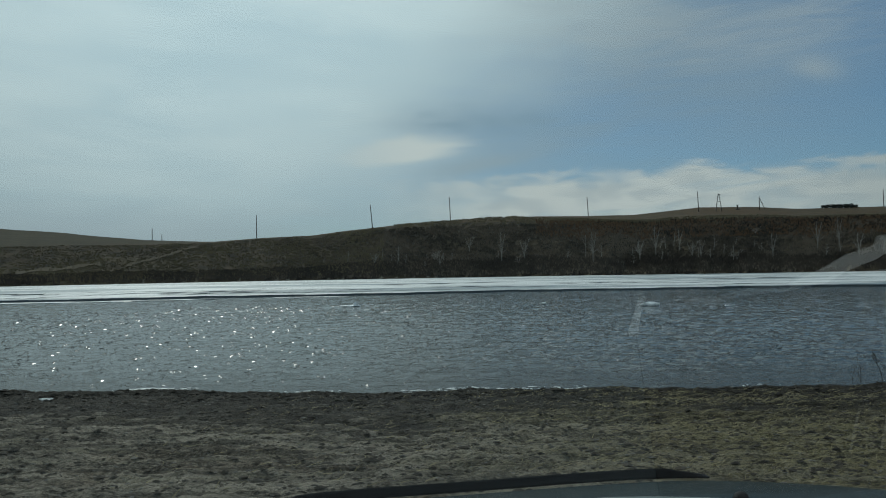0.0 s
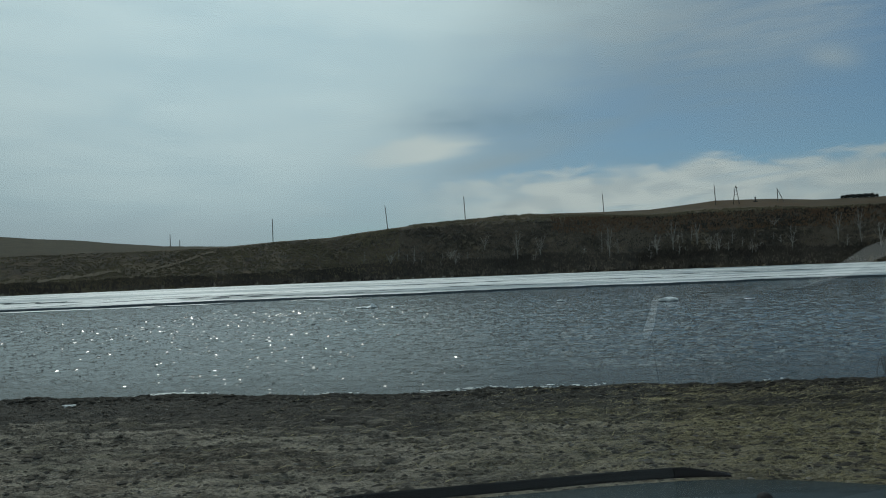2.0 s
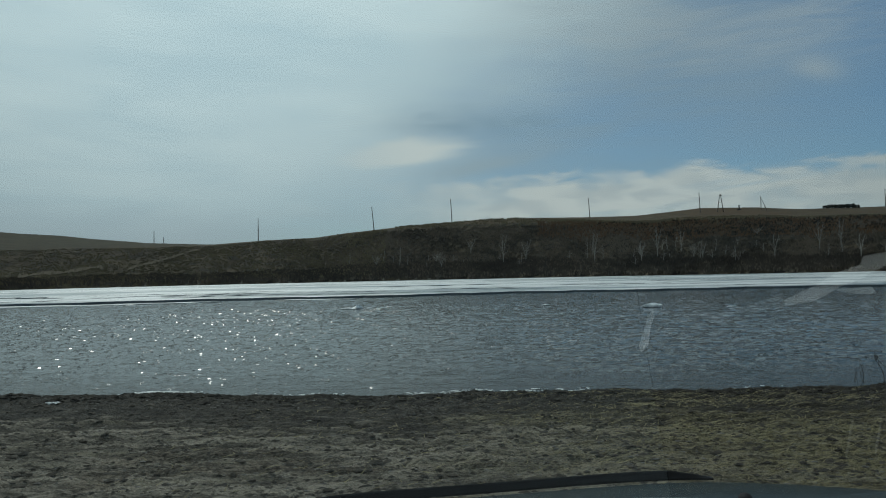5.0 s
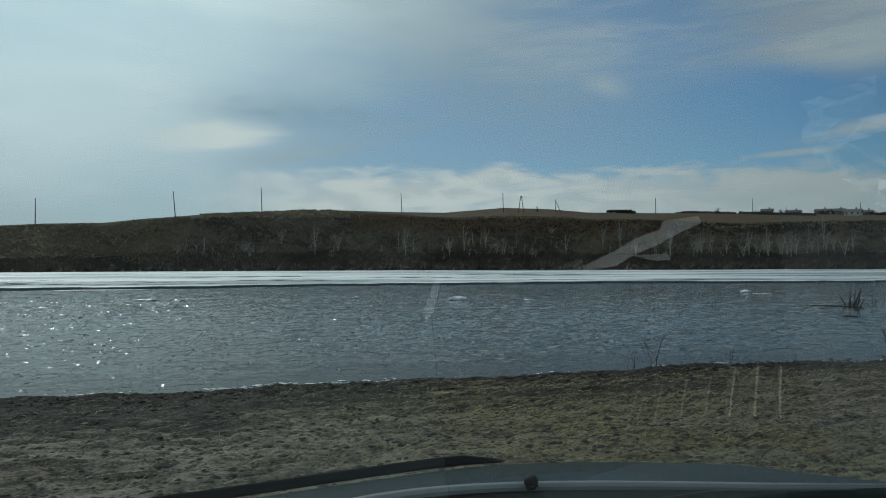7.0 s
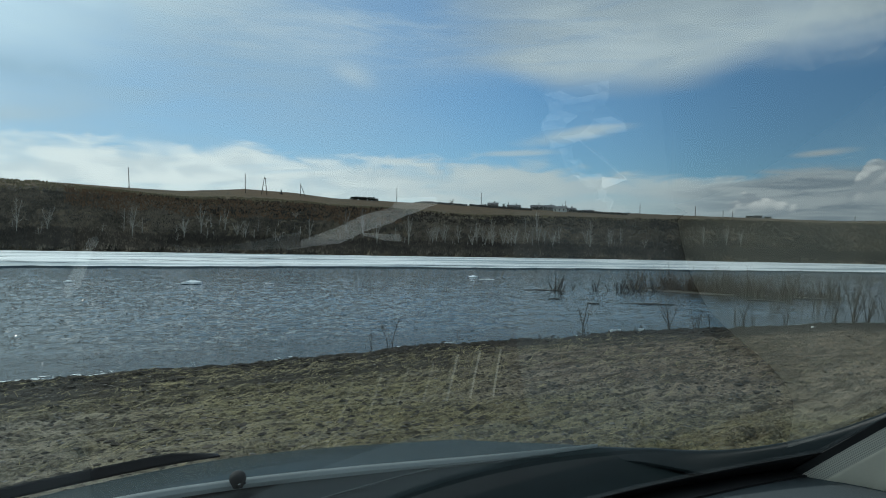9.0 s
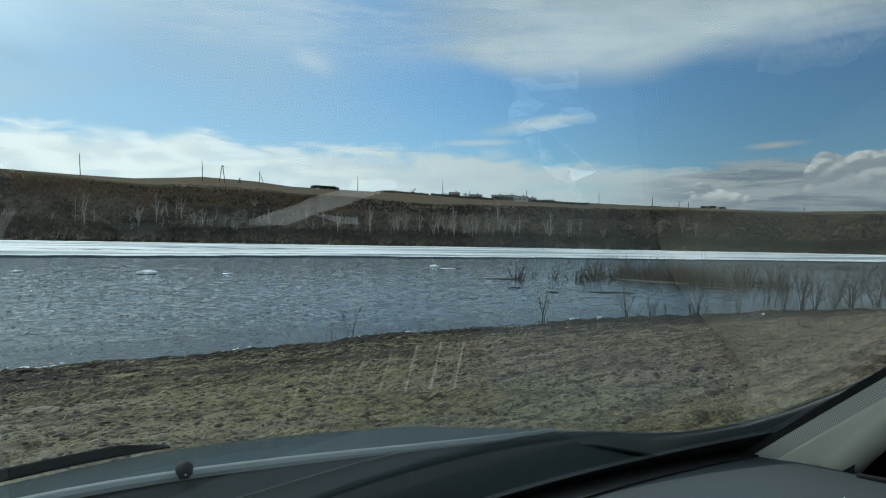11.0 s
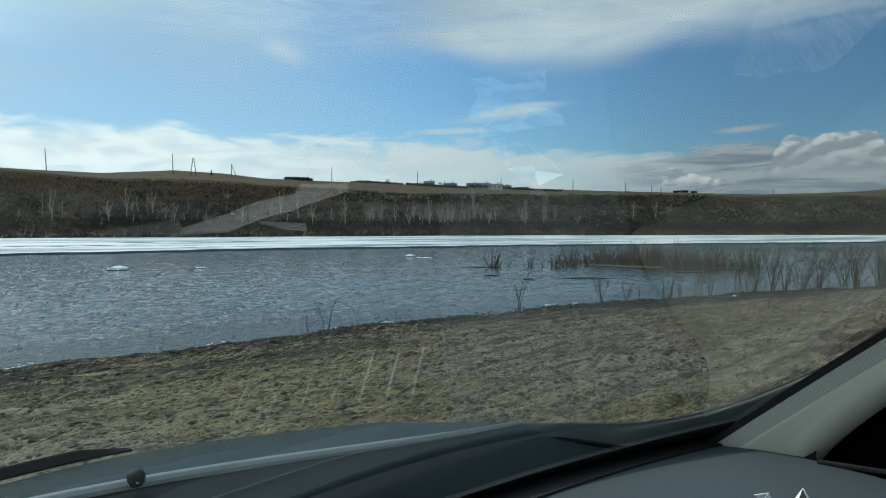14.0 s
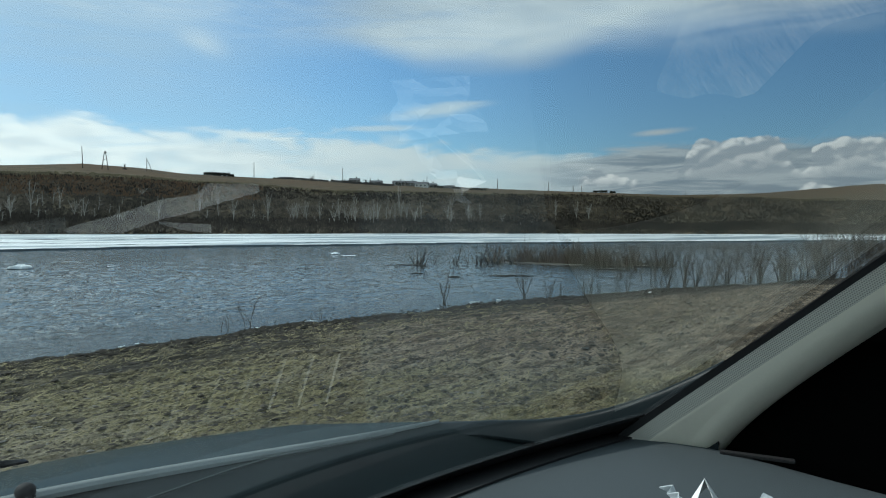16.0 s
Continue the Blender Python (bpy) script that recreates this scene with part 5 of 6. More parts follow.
def build_thicket(name, count, mat, seed, place, h_lo, h_hi, label, wd=0.012):
    r_ = random.Random(seed)
    s = Soup()
    for _ in range(count):
        x, y = place(r_)
        z = 0.0
        clump = min(1.0, max(0.0, abs(math.sin(x * 1.3 + y * 0.9) + 0.6 * math.sin(x * 2.1 - y * 2.7 + 1.0)) / 1.5))
        if clump < 0.3 and r_.random() < 0.85:
            continue
        h = r_.uniform(h_lo, h_hi) * (0.3 + 1.0 * clump) * (1.35 if r_.random() < 0.06 else 1.0)
        lean = Vector((r_.gauss(0, 0.34), r_.gauss(0, 0.3), 1.0)) * h
        b = Vector((x, y, z - 0.1))
        an = r_.uniform(-0.6, 0.6) - 0.9
        side = Vector((math.cos(an), math.sin(an), 0))
        w = r_.uniform(0.5, 1.4) * wd
        s.blade(b, b + lean, w, side)
        if r_.random() < 0.6:
            q = b + lean * r_.uniform(0.4, 0.8)
            s.blade(q, q + Vector((r_.gauss(0, 0.35), r_.gauss(0, 0.2), 0.8)) * h * 0.3, w * 0.6, side)
    tagged(new(name, s.mesh(name, M[mat])), label, "thicket", kind="stuff")


def islet_place(r_):
    t = min(0.98, max(0.0, r_.betavariate(1.7, 1.9)))
    t = min(1.0, max(0.0, t + 0.05 * math.sin(t * 40) + 0.04 * math.sin(t * 97)))
    c = Vector((33.6, 26.0)).lerp(Vector((36.4, 15.2)), t ** 0.9)
    return c.x + abs(r_.gauss(0, 1.3)) - 0.4 + 0.7 * math.sin(t * 7), c.y + r_.gauss(0, 0.7)


build_thicket("islet_scrub", 4200, "islet_brush", 71, islet_place, 0.35, 1.25, "brown bare scrub on a low flooded islet", 0.012)
build_thicket("islet_reeds", 2400, "reed", 72, islet_place, 0.12, 0.42, "dry straw-coloured sedge on a low flooded islet", 0.022)
build_thicket("margin_reeds", 260, "willow", 73, lambda r_: ((lambda x: (x, float(shore_near(x)) + abs(r_.gauss(0, 2.2)) + 0.3))(r_.uniform(24, 60))), 0.7, 1.9, "thin grey stems standing along the flooded margin", 0.008)

# the low islet itself: a muddy hump just proud of the water
vs, fs = [], []
n = 46
for lev, (s_, z_) in enumerate(((1.0, -0.15), (0.80, -0.01), (0.45, 0.03))):
    for k in range(n):
        an = 2 * math.pi * k / n
        q = s_ * (1 + 0.14 * math.sin(3 * an) + 0.1 * math.sin(7 * an + 1) + 0.05 * math.sin(13 * an))
        u, v = 6.3 * q * math.cos(an), 1.9 * q * math.sin(an)
        vs.append((35.5 + u * 0.25 + v * 0.968, 20.4 - u * 0.968 + v * 0.25, z_))
for lev in range(2):
    for k in range(n):
        k2 = (k + 1) % n
        fs.append((lev * n + k, lev * n + k2, (lev + 1) * n + k2, (lev + 1) * n + k))
fs.append(tuple(2 * n + k for k in range(n)))
tagged(new("islet", mesh_from("islet", vs, fs, M["clod"])), "low muddy islet with dry sedge in the flooded shallows", "islet", kind="structure")


def snag(x, y, limbs, seed, label, size=1.0):
    r_ = random.Random(seed)
    e = thing("snag", Matrix.Translation((x, y, 0)), label, "driftwood", "snags in the shallows")
    for k in range(limbs):
        an = r_.uniform(0, 6.28)
        ln = r_.uniform(0.5, 1.15) * size
        t = Vector((math.cos(an) * r_.uniform(0.3, 0.9), math.sin(an) * 0.5, r_.uniform(0.5, 1.2))) * ln
        b = Vector((r_.uniform(-0.3, 0.3) * size, r_.uniform(-0.2, 0.2), -0.3))
        limb = Soup()
        mid, tip = b + t * 0.5 + Vector((r_.uniform(-0.1, 0.1), 0, 0.05)), b + t + Vector((r_.uniform(-0.12, 0.12), 0, 0.25))
        limb.tube([b, mid, tip], [0.05 * size, 0.036 * size, 0.012 * size], 6, True)
        for _ in range(3):
            q = mid.lerp(tip, r_.uniform(-0.3, 0.8))
            w = q + Vector((r_.uniform(-1, 1), r_.uniform(-0.5, 0.5), r_.uniform(-0.1, 0.8))) * ln * 0.35
            limb.tube([q, q.lerp(w, 0.5) + Vector((0, 0, 0.03)), w], [0.016 * size, 0.012 * size, 0.006 * size], 5)
        part("limb", limb.mesh("limb", M["snag"]), None, e)
    return e


snag(28.0, 26.0, 10, 1, "dark broken willow stump with stubby limbs in water", 1.15)
snag(30.4, 25.7, 5, 2, "dark upright snag in shallow water", 0.85)
snag(31.2, 24.3, 10, 3, "clump of dark broken stems in shallow water", 1.0)
snag(32.0, 23.9, 10, 4, "clump of dark broken stems in shallow water", 1.05)
snag(34.1, 23.7, 8, 7, "clump of dark broken stems in shallow water", 1.0)
snag(21.7, 27.9, 4, 5, "small dark stub poking out of the water", 0.4)
snag(29.8, 26.4, 3, 6, "dark upright snag in shallow water", 0.5)
snag(36.6, 16.1, 5, 8, "small dark stump beside the islet", 0.75)
snag(37.8, 15.6, 6, 9, "small dark stump beside the islet", 0.85)


def log(x, y, ln, turn, label, r=0.032):
    vs, fs = tube_data([(-ln / 2, 0, 0.02), (-ln * 0.1, 0.06, 0.035), (ln * 0.25, -0.03, 0.03), (ln / 2, 0.04, 0.01)], [r * 0.6, r, r * 0.9, r * 0.4], 7)
    ob = new("floating_branch", mesh_from("floating_branch", vs, fs, M["snag"], True))
    ob.matrix_world = Matrix.Translation((x, y, 0.0)) @ Matrix.Rotation(radians(turn), 4, "Z")
    tagged(ob, label, "branch", "floating branches")


log(24.4, 17.05, 2.0, -42, "long dark waterlogged branch floating in the shallows")
log(24.5, 16.8, 0.5, 10, "short dark branch floating in the shallows", 0.035)
log(22.2, 18.5, 0.55, -40, "short dark branch floating in the shallows", 0.026)
log(22.7, 21.2, 0.6, -42, "short dark branch floating in the shallows", 0.026)
log(27.3, 26.3, 2.2, -42, "dark waterlogged branch beside a stump")
log(35.6, 15.4, 2.2, -60, "dark waterlogged branch beside the islet")
log(31.6, 16.0, 1.6, -58, "dark waterlogged branch beside the islet", 0.04)

# clods, stones and dry grass on the beach
rb = random.Random(77)


def scatter_lumps(name, count, mat, lo, hi, gap_fn, label, xr):
    s = Soup()
    xs = np.array([rb.uniform(*xr) for _ in range(count)])
    ys = shore_near(xs) - np.array([gap_fn() for _ in range(count)])
    zs = np.maximum(land(xs, ys)[0], -0.012)
    for x, y, z in zip(xs.tolist(), ys.tolist(), zs.tolist()):
        if y < 3.2 or math.hypot(x, y) < 4.0:
            continue
        r = rb.uniform(lo, hi) * rb.uniform(0.5, 1.0)
        vs, fs = lump(rb, r, rb.uniform(0.35, 0.65))
        s.add([Vector((v.x * 1.5, v.y, v.z)) + Vector((x, y, z + r * 0.08)) for v in vs], fs)
    tagged(new(name, s.mesh(name, M[mat])), label, "stones", kind="stuff")


scatter_lumps("shore_clods", 12000, "weed", 0.012, 0.07, lambda: abs(rb.gauss(0.55, 0.45)) + 0.12, "dark wet clods and rotted weed along the waterline", (-12, 34))
scatter_lumps("shallow_clods", 700, "weed", 0.02, 0.06, lambda: rb.gauss(-0.15, 0.35), "dark clods standing out of the shallow margin", (8.5, 20))
scatter_lumps("beach_clods", 24000, "clod", 0.006, 0.028, lambda: rb.uniform(0.4, 9.5), "crumbled dark clods over the beach", (-12, 26))
scatter_lumps("beach_lumps", 9000, "clod", 0.014, 0.044, lambda: rb.uniform(0.6, 9.0), "loose trampled lumps of earth over the beach", (-10, 22))
scatter_lumps("beach_gravel", 10000, "stone", 0.006, 0.024, lambda: rb.uniform(0.2, 9.5), "small pale stones over the beach", (-12, 26))

s = Soup()
gx = np.array([rb.choice((rb.uniform(0.5, 14), rb.uniform(2, 10), rb.uniform(-3, 15))) for _ in range(26000)])
gy = shore_near(gx) - 0.9 - np.abs(np.array([rb.gauss(0, 3.6) for _ in range(26000)]))
gz, gn = land(gx, gy)[0], fbm(gx * 0.8, gy * 1.6, 3, 81)
for x, y, z, q in zip(gx.tolist(), gy.tolist(), gz.tolist(), gn.tolist()):
    if y < 3.4 or math.hypot(x, y) < 4.3 or q < rb.uniform(-0.22, 0.12):
        continue
    an = rb.uniform(0, 6.28)
    ln = rb.uniform(0.05, 0.19)
    s.blade((x, y, z - 0.003), (x + math.cos(an) * ln, y + math.sin(an) * ln * 0.5, z + ln * rb.uniform(0.05, 0.25)), 0.005, (-math.sin(an) * 0.9, math.cos(an), 0.2))
tagged(new("dry_grass", s.mesh("dry_grass", M["straw"])), "flattened straw-coloured dry grass over the shore", "grass", kind="stuff")

s = Soup()
for _ in range(1150):
    x = rb.choice((rb.uniform(-10, 4), rb.uniform(-9, 22), rb.gauss(-5.6, 0.9)))
    if fbm(np.array([x * 0.9]), np.array([3.3]), 3, 91)[0] < rb.uniform(-0.02, 0.2):
        continue
    y = float(shore_near(x)) + rb.uniform(-0.05, 0.22)
    vs, fs = lump(rb, rb.uniform(0.008, 0.030), 0.22)
    s.add([Vector((v.x * 1.8, v.y, v.z)) + Vector((x, y, max(0.006, ground_z(x, y)))) for v in vs], fs)
tagged(new("shore_foam", s.mesh("shore_foam", M["foam"])), "broken line of white foam and ice crumbs at the waterline", "foam", kind="stuff")

for x, y, lx, ly, h in ((14.9, 11.68, 0.45, 0.10, 0.015), (15.8, 11.5, 0.2, 0.08, 0.02), (9.4, 11.98, 0.35, 0.07, 0.015), (30.2, 8.9, 0.3, 0.12, 0.02)):
    ob = slab("stranded_ice", x, y, lx, ly, h, "stranded scrap of white ice at the waterline", group="stranded ice")
    ob.location.z = max(0.0, ground_z(x, y)) + 0.01


def crumpled_sheet(name, m, lx, ly, mat, label, category, amp=0.2, seed=0):
    r_ = random.Random(seed)
    n = 7
    hs = [[r_.uniform(-1, 1) * amp for _ in range(n)] for _ in range(n)]
    me = grid_mesh(name, n, n, lambda a, b: ((a - 0.5) * lx, (b - 0.5) * ly, hs[round(a * (n - 1))][round(b * (n - 1))] * ly + amp * ly), mat, False, 0.0012)
    ob = new(name, me)
    ob.matrix_world = m
    return tagged(ob, label, category)


lx_, ly_ = -6.55, 10.75
crumpled_sheet("litter_scrap", Matrix.Translation((lx_, ly_, ground_z(lx_, ly_) + 0.01)), 0.22, 0.14, M["paper"], "flattened white scrap of litter on the beach", "litter", 0.14, 3)
lx_, ly_ = 19.6, 8.6
crumpled_sheet("litter_scrap", Matrix.Translation((lx_, ly_, ground_z(lx_, ly_) + 0.01)), 0.10, 0.08, M["paper"], "small white scrap of litter on the beach", "litter", 0.2, 4)

# ---------------------------------------------------------------- the parked car
CAR_H = 1.40          # height of the car frame's zero line over the ground
car = thing("car", Matrix.Translation((0.2856, 0.0504, 0.70)) @ Matrix.Rotation(radians(10), 4, "Z"), "parked dark blue-grey car seen from its front seat", "car")


def W(u, v, z):
    return (u, v, z + CAR_H)


def hood_z(u, v):
    d = v - 0.95
    x = (u / 0.82) ** 2
    k = min(1.0, max(0.0, d / 0.5))
    crown = 0.062 * min(1.0, max(0.0, (v - 0.5) / 0.45)) * (x + (x * x - x) * k)
    return -0.332 - (0.25 * d + 0.085 * d * d if d > 0 else 0.04 * d) - crown


def hood_rear(u):
    return 0.955 - 0.15 * math.sqrt(u * u + 0.01) - 0.36 * u * u


def hood_front(u):
    return 1.655 - 0.16 * (u / 0.62) ** 2 if abs(u) < 0.62 else 1.495 - 0.9 * (abs(u) - 0.62)


def glass_v(u, z):
    return 0.46 - 0.33 * u * u - (z + 0.28) / 0.8


def glass_half(z):
    return 0.775 - 0.17 * (z + 0.28)


HW = 0.80
part("hood", grid_mesh("hood", 61, 31, lambda a, b: (lambda u: (lambda v: W(u, v, hood_z(u, v)))(hood_rear(u) + 0.012 + (hood_front(u) - hood_rear(u) - 0.012) * b))((a * 2 - 1) * HW), M["paint"], True, drop=0.012), None, car, "dark blue-grey glossy hood")


# rear lip coloured pale to paint in the sky's reflection along it
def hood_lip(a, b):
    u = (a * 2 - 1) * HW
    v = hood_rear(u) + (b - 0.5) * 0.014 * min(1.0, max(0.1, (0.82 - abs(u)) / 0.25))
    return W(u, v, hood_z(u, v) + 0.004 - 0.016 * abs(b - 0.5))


part("hood_lip", grid_mesh("hood_lip", 61, 5, hood_lip, M["edge"], True, drop=0.006), None, car, "rear lip of the hood, painted pale for its sheen")
# fenders roll down from the hood's sides
for sgn in (-1, 1):
    def fender(a, b, sgn=sgn):
        v = 0.14 + (1.32 - 0.14) * b
        u0 = HW + 0.003
        rise = 0.09 * (max(0.0, 0.56 - v) / 0.36) ** 2.2
        z0 = hood_z(u0, v) - 0.003
        if a < 0.3:
            t = a / 0.3
            return W(sgn * (u0 - 0.03 * (1 - t)), v, z0 - 0.014 * (1 - t) + rise * t * t * (3 - 2 * t))
        an = (a - 0.3) / 0.7 * math.pi / 2
        return W(sgn * (u0 + 0.07 * math.sin(an)), v, z0 + rise - 0.07 * (1 - math.cos(an)) - max(0.0, a - 0.72) * 1.3)
    part("fender", grid_mesh("fender", 18, 30, lambda a, b, fn=fender: fn(0.36 + 0.64 * a, b), M["paint"], True, drop=0.01), None, car)
    part("wing_seal", grid_mesh("wing_seal", 10, 30, lambda a, b, fn=fender: fn(0.36 * a, b), M["seal"], True, drop=0.004), None, car, "dark matt seal between hood and wing")


def deflector(a, b):
    u = (a * 2 - 1) * 0.585
    v = hood_front(u) + 0.02 + 0.015 * b
    taper = min(1.0, (0.585 - abs(u)) / 0.10)
    z = hood_z(u, hood_front(u)) + 0.004 + 0.023 * b * (0.08 + 0.92 * taper)
    return W(u, v, z)


part("bug_deflector", grid_mesh("bug_deflector", 61, 5, deflector, M["acrylic"], True, 0.004), None, car, "black acrylic deflector along the hood's front edge")
ball = [(-0.004, 0.0070), (0.001, 0.0095), (0.006, 0.0118), (0.011, 0.0122), (0.015, 0.0105), (0.018, 0.0075), (0.0198, 0.0030)]
nz = part("washer_nozzle", mesh_from("washer_nozzle", *tube_data([W(0.243, 0.874 + 0.12 * h, hood_z(0.243, 0.872) + h) for h, _ in ball], [r for _, r in ball], 16), M["rubber"], True), None, car, "black washer nozzle on the hood")
for du in (-0.004, 0.004):
    part("jet", mesh_from("jet", *tube_data([W(0.243 + du, 0.866, hood_z(0.243, 0.872) + 0.004), W(0.243 + du, 0.861, hood_z(0.243, 0.872) + 0.005)], [0.0022, 0.0016], 8), M["chrome"]), None, nz, "tiny bright jet")

# cowl between hood and glass
def cowl(a, b):
    u = (a * 2 - 1) * 0.80
    v0, v1 = glass_v(u, -0.305) + 0.015, hood_rear(u) + 0.004
    v = v0 + (v1 - v0) * b
    z = -0.335 - 0.022 * (1 - (u / 0.8) ** 2) * math.sin(math.pi * min(1.0, b * 1.15)) + (hood_z(u, v1) + 0.335 - 0.012 + 0.010 * (u / 0.8) ** 2) * b
    return W(u, v, z)


cw = part("cowl", grid_mesh("cowl", 41, 25, cowl, M["cowl"], True, drop=0.004), None, car, "dark plastic cowl under the windscreen")


def cowl_bead(a):
    u = -0.72 + 1.44 * a
    v = 0.795 - 0.17 * u * u
    v0, v1 = glass_v(u, -0.305) + 0.015, hood_rear(u) + 0.004
    b = min(0.93, (v - v0) / (v1 - v0))
    p = cowl(u / 1.6 + 0.5, b)
    return (p[0], p[1], p[2] + 0.003)


part("bead", mesh_from("bead", *tube_data([cowl_bead(k / 40) for k in range(41)], [0.0015] * 41, 6), M["bead"], True), None, cw, "thin pale bead along the cowl")


def pane_fn(a, b):
    z = -0.292 + (0.43 + 0.292) * b
    u = (a * 2 - 1) * glass_half(z)
    return W(u, glass_v(u, z), z)


ws = part("windscreen", grid_mesh("windscreen", 49, 25, pane_fn, M["glass"], True), None, car, "clear raked windscreen")
ws.visible_shadow = False


# black ceramic border on the glass: bottom and the two sides
def frit_bottom(a, b):
    z = -0.288 + 0.018 * b + 0.016 * b * abs(a * 2 - 1) ** 4
    u = (a * 2 - 1) * (glass_half(z) - 0.002)
    return W(u, glass_v(u, z) - 0.003, z)


part("glass_border", grid_mesh("glass_border", 49, 4, frit_bottom, M["rubber"], True, 0.001), None, ws, "black border along the foot of the glass")
for sgn in (-1, 1):
    def frit_side(a, b, sgn=sgn):
        z = -0.285 + 0.70 * b
        u = sgn * (glass_half(z) + 0.002 - 0.010 * (1 - a) * (1.0 + 0.8 * math.exp(-b * 14)))
        return W(u, glass_v(u, z) - 0.004, z)
    part("glass_border", grid_mesh("glass_border", 4, 40, frit_side, M["rubber"], True, 0.001), None, ws, "black border along the side of the glass")


# windscreen pillars: dotted strip by the glass, then a rounded beige cover that turns away from the light
def pillar_point(sgn, s, z):
    """s metres round the cover from the glass edge: a flat inner face that rolls away at its rear."""
    u0 = glass_half(z) - 0.008
    p = Vector((u0, glass_v(u0, z) - 0.006, z))
    face, outward = Vector((0.159, -0.654, -0.732)), Vector((0.968, 0.025, 0.194))
    flat, rad = 0.034 + 0.061 * math.exp(-(z + 0.285) / 0.055), 0.046 + 0.012 * math.exp(-(z + 0.285) / 0.06)
    if s < 0.0315:
        p = p + face * s
    elif s < 0.09:
        p = p + face * (0.0315 + (flat - 0.0315) * (s - 0.0315) / 0.0585)
    else:
        an = (s - 0.09) / 0.06 * 1.9
        p = p + face * (flat + rad * math.sin(an)) + outward * rad * (1 - math.cos(an))
    # the foot spreads inwards beside the glass and outwards beside the door
    foot = float(np.interp(s, [0.0, 0.0315, 0.06, 0.09, 0.134], [-0.030, -0.028, -0.015, 0.0, 0.018]))
    p = p + Vector((foot, 0.0, 0.0)) * min(1.0, math.exp(-(z + 0.285) / 0.035))
    return W(sgn * p.x, p.y, p.z)


def strip_mesh(sgn, s0, s1, ns, nz_, mat, uv=None):
    zs = [-0.30 + 0.74 * (k / (nz_ - 1)) ** 1.2 for k in range(nz_)]
    vs = [pillar_point(sgn, s0 + (s1 - s0) * i / (ns - 1), z) for z in zs for i in range(ns)]
    fs = [(j * ns + i, j * ns + i + 1, (j + 1) * ns + i + 1, (j + 1) * ns + i) for j in range(nz_ - 1) for i in range(ns - 1)]
    me = mesh_from("pillar_strip", vs, fs, mat, True)
    if uv:
        lay = me.uv_layers.new()
        run = [0.0]
        for j in range(1, nz_):
            run.append(run[-1] + (Vector(vs[j * ns]) - Vector(vs[(j - 1) * ns])).length)
        for poly in me.polygons:
            for li in poly.loop_indices:
                vi = me.loops[li].vertex_index
                lay.data[li].uv = (run[vi // ns] / uv, (vi % ns) / (ns - 1) * (s1 - s0) / uv)
    return me


for sgn in (-1, 1):
    pl = part("pillar_cover", strip_mesh(sgn, 0.0285, 0.134, 44, 60, M["trim"]), None, car, "rounded beige pillar cover")
    part("glass_seal", strip_mesh(sgn, -0.002, 0.008, 5, 46, M["rubber"]), None, pl, "black rubber seal along the glass")
    part("dotted_strip", strip_mesh(sgn, 0.008, 0.0285, 7, 46, M["dots"], 0.0028), None, pl, "finely dotted strip beside the glass")
    # black seal doubles as the shade into which the cover turns
    part("seal_shade_strip", strip_mesh(sgn, 0.134, 0.165, 14, 46, M["rubber"]), None, pl, "black rubber door seal, also standing in for the cover's shade")

# dashboard: a broad soft top that falls away towards the seats
def dash(a, b):
    q = a * 2 - 1
    v1 = glass_v(q * 0.79, -0.286) + 0.004
    v0 = -0.20 - 0.05 * math.cos(q * 1.47)
    v = v1 + (v0 - v1) * b
    u = q * (0.79 - 0.36 * max(0.0, 0.13 - v))
    drop = max(0.0, b - 0.72) / 0.28
    z = -0.288 - 0.004 * math.sin(b * 3) - 0.10 * drop ** 2
    return W(u, v, z - 0.012 * abs(q) ** 60)


db = part("dashboard", grid_mesh("dashboard", 110, 60, dash, M["dash"], True, drop=0.01), None, car, "dark blue-grey vinyl dashboard top")
# black strip added for the shadow of the glass border on the dashboard
part("demister_strip", grid_mesh("demister_strip", 50, 4, lambda a, b: (lambda p: (p[0], p[1], p[2] + 0.003))(dash(0.5 + (a - 0.5) * 0.97, 0.004 + 0.075 * b)), M["rubber"], True, drop=0.004), None, db, "black strip standing in for the glass border's shadow")
part("defroster_tray", grid_mesh("defroster_tray", 40, 16, lambda a, b: (lambda u: (lambda v: W(u, v, dash((u / 0.79 + 1) / 2, min(1.0, max(0.0, (v - glass_v(u, -0.286) - 0.004) / (-0.20 - 0.05 * math.cos(u * 2) - glass_v(u, -0.286) - 0.004))))[2] - CAR_H + 0.0016))(0.125 + (0.35 - 0.125) * b + 0.02 * b * (1 - abs(u) * 2)))(-0.10 + 0.455 * a), M["rubber"], True, drop=0.002), None, db, "matt black tray round the defroster outlets")
# defroster outlets: pale slats in a shallow slot
for u0 in (0.19,):
    vt = part("defroster_vent", bm_box(0.30, 0.050, 0.004, W(u0 - 0.02, 0.320, -0.2895), 0.001), M["rubber"], car, "slotted defroster outlet at the glass")
    # slats from the fourth on have their shade put into a darker colour
    for k in range(7):
        part("slat", bm_box(0.0028, 0.044 if k < 3 else 0.036, 0.006, W(0.309 - 0.034 * k, 0.315, -0.2865), 0.0, (0, 0, 27)), M["vent"] if k < 3 else M["ventdim"], vt)
part("speaker_slot", bm_box(0.012, 0.09, 0.004, W(0.76, 0.09, -0.2905), 0.001, (0, 0, 6)), M["rubber"], db)

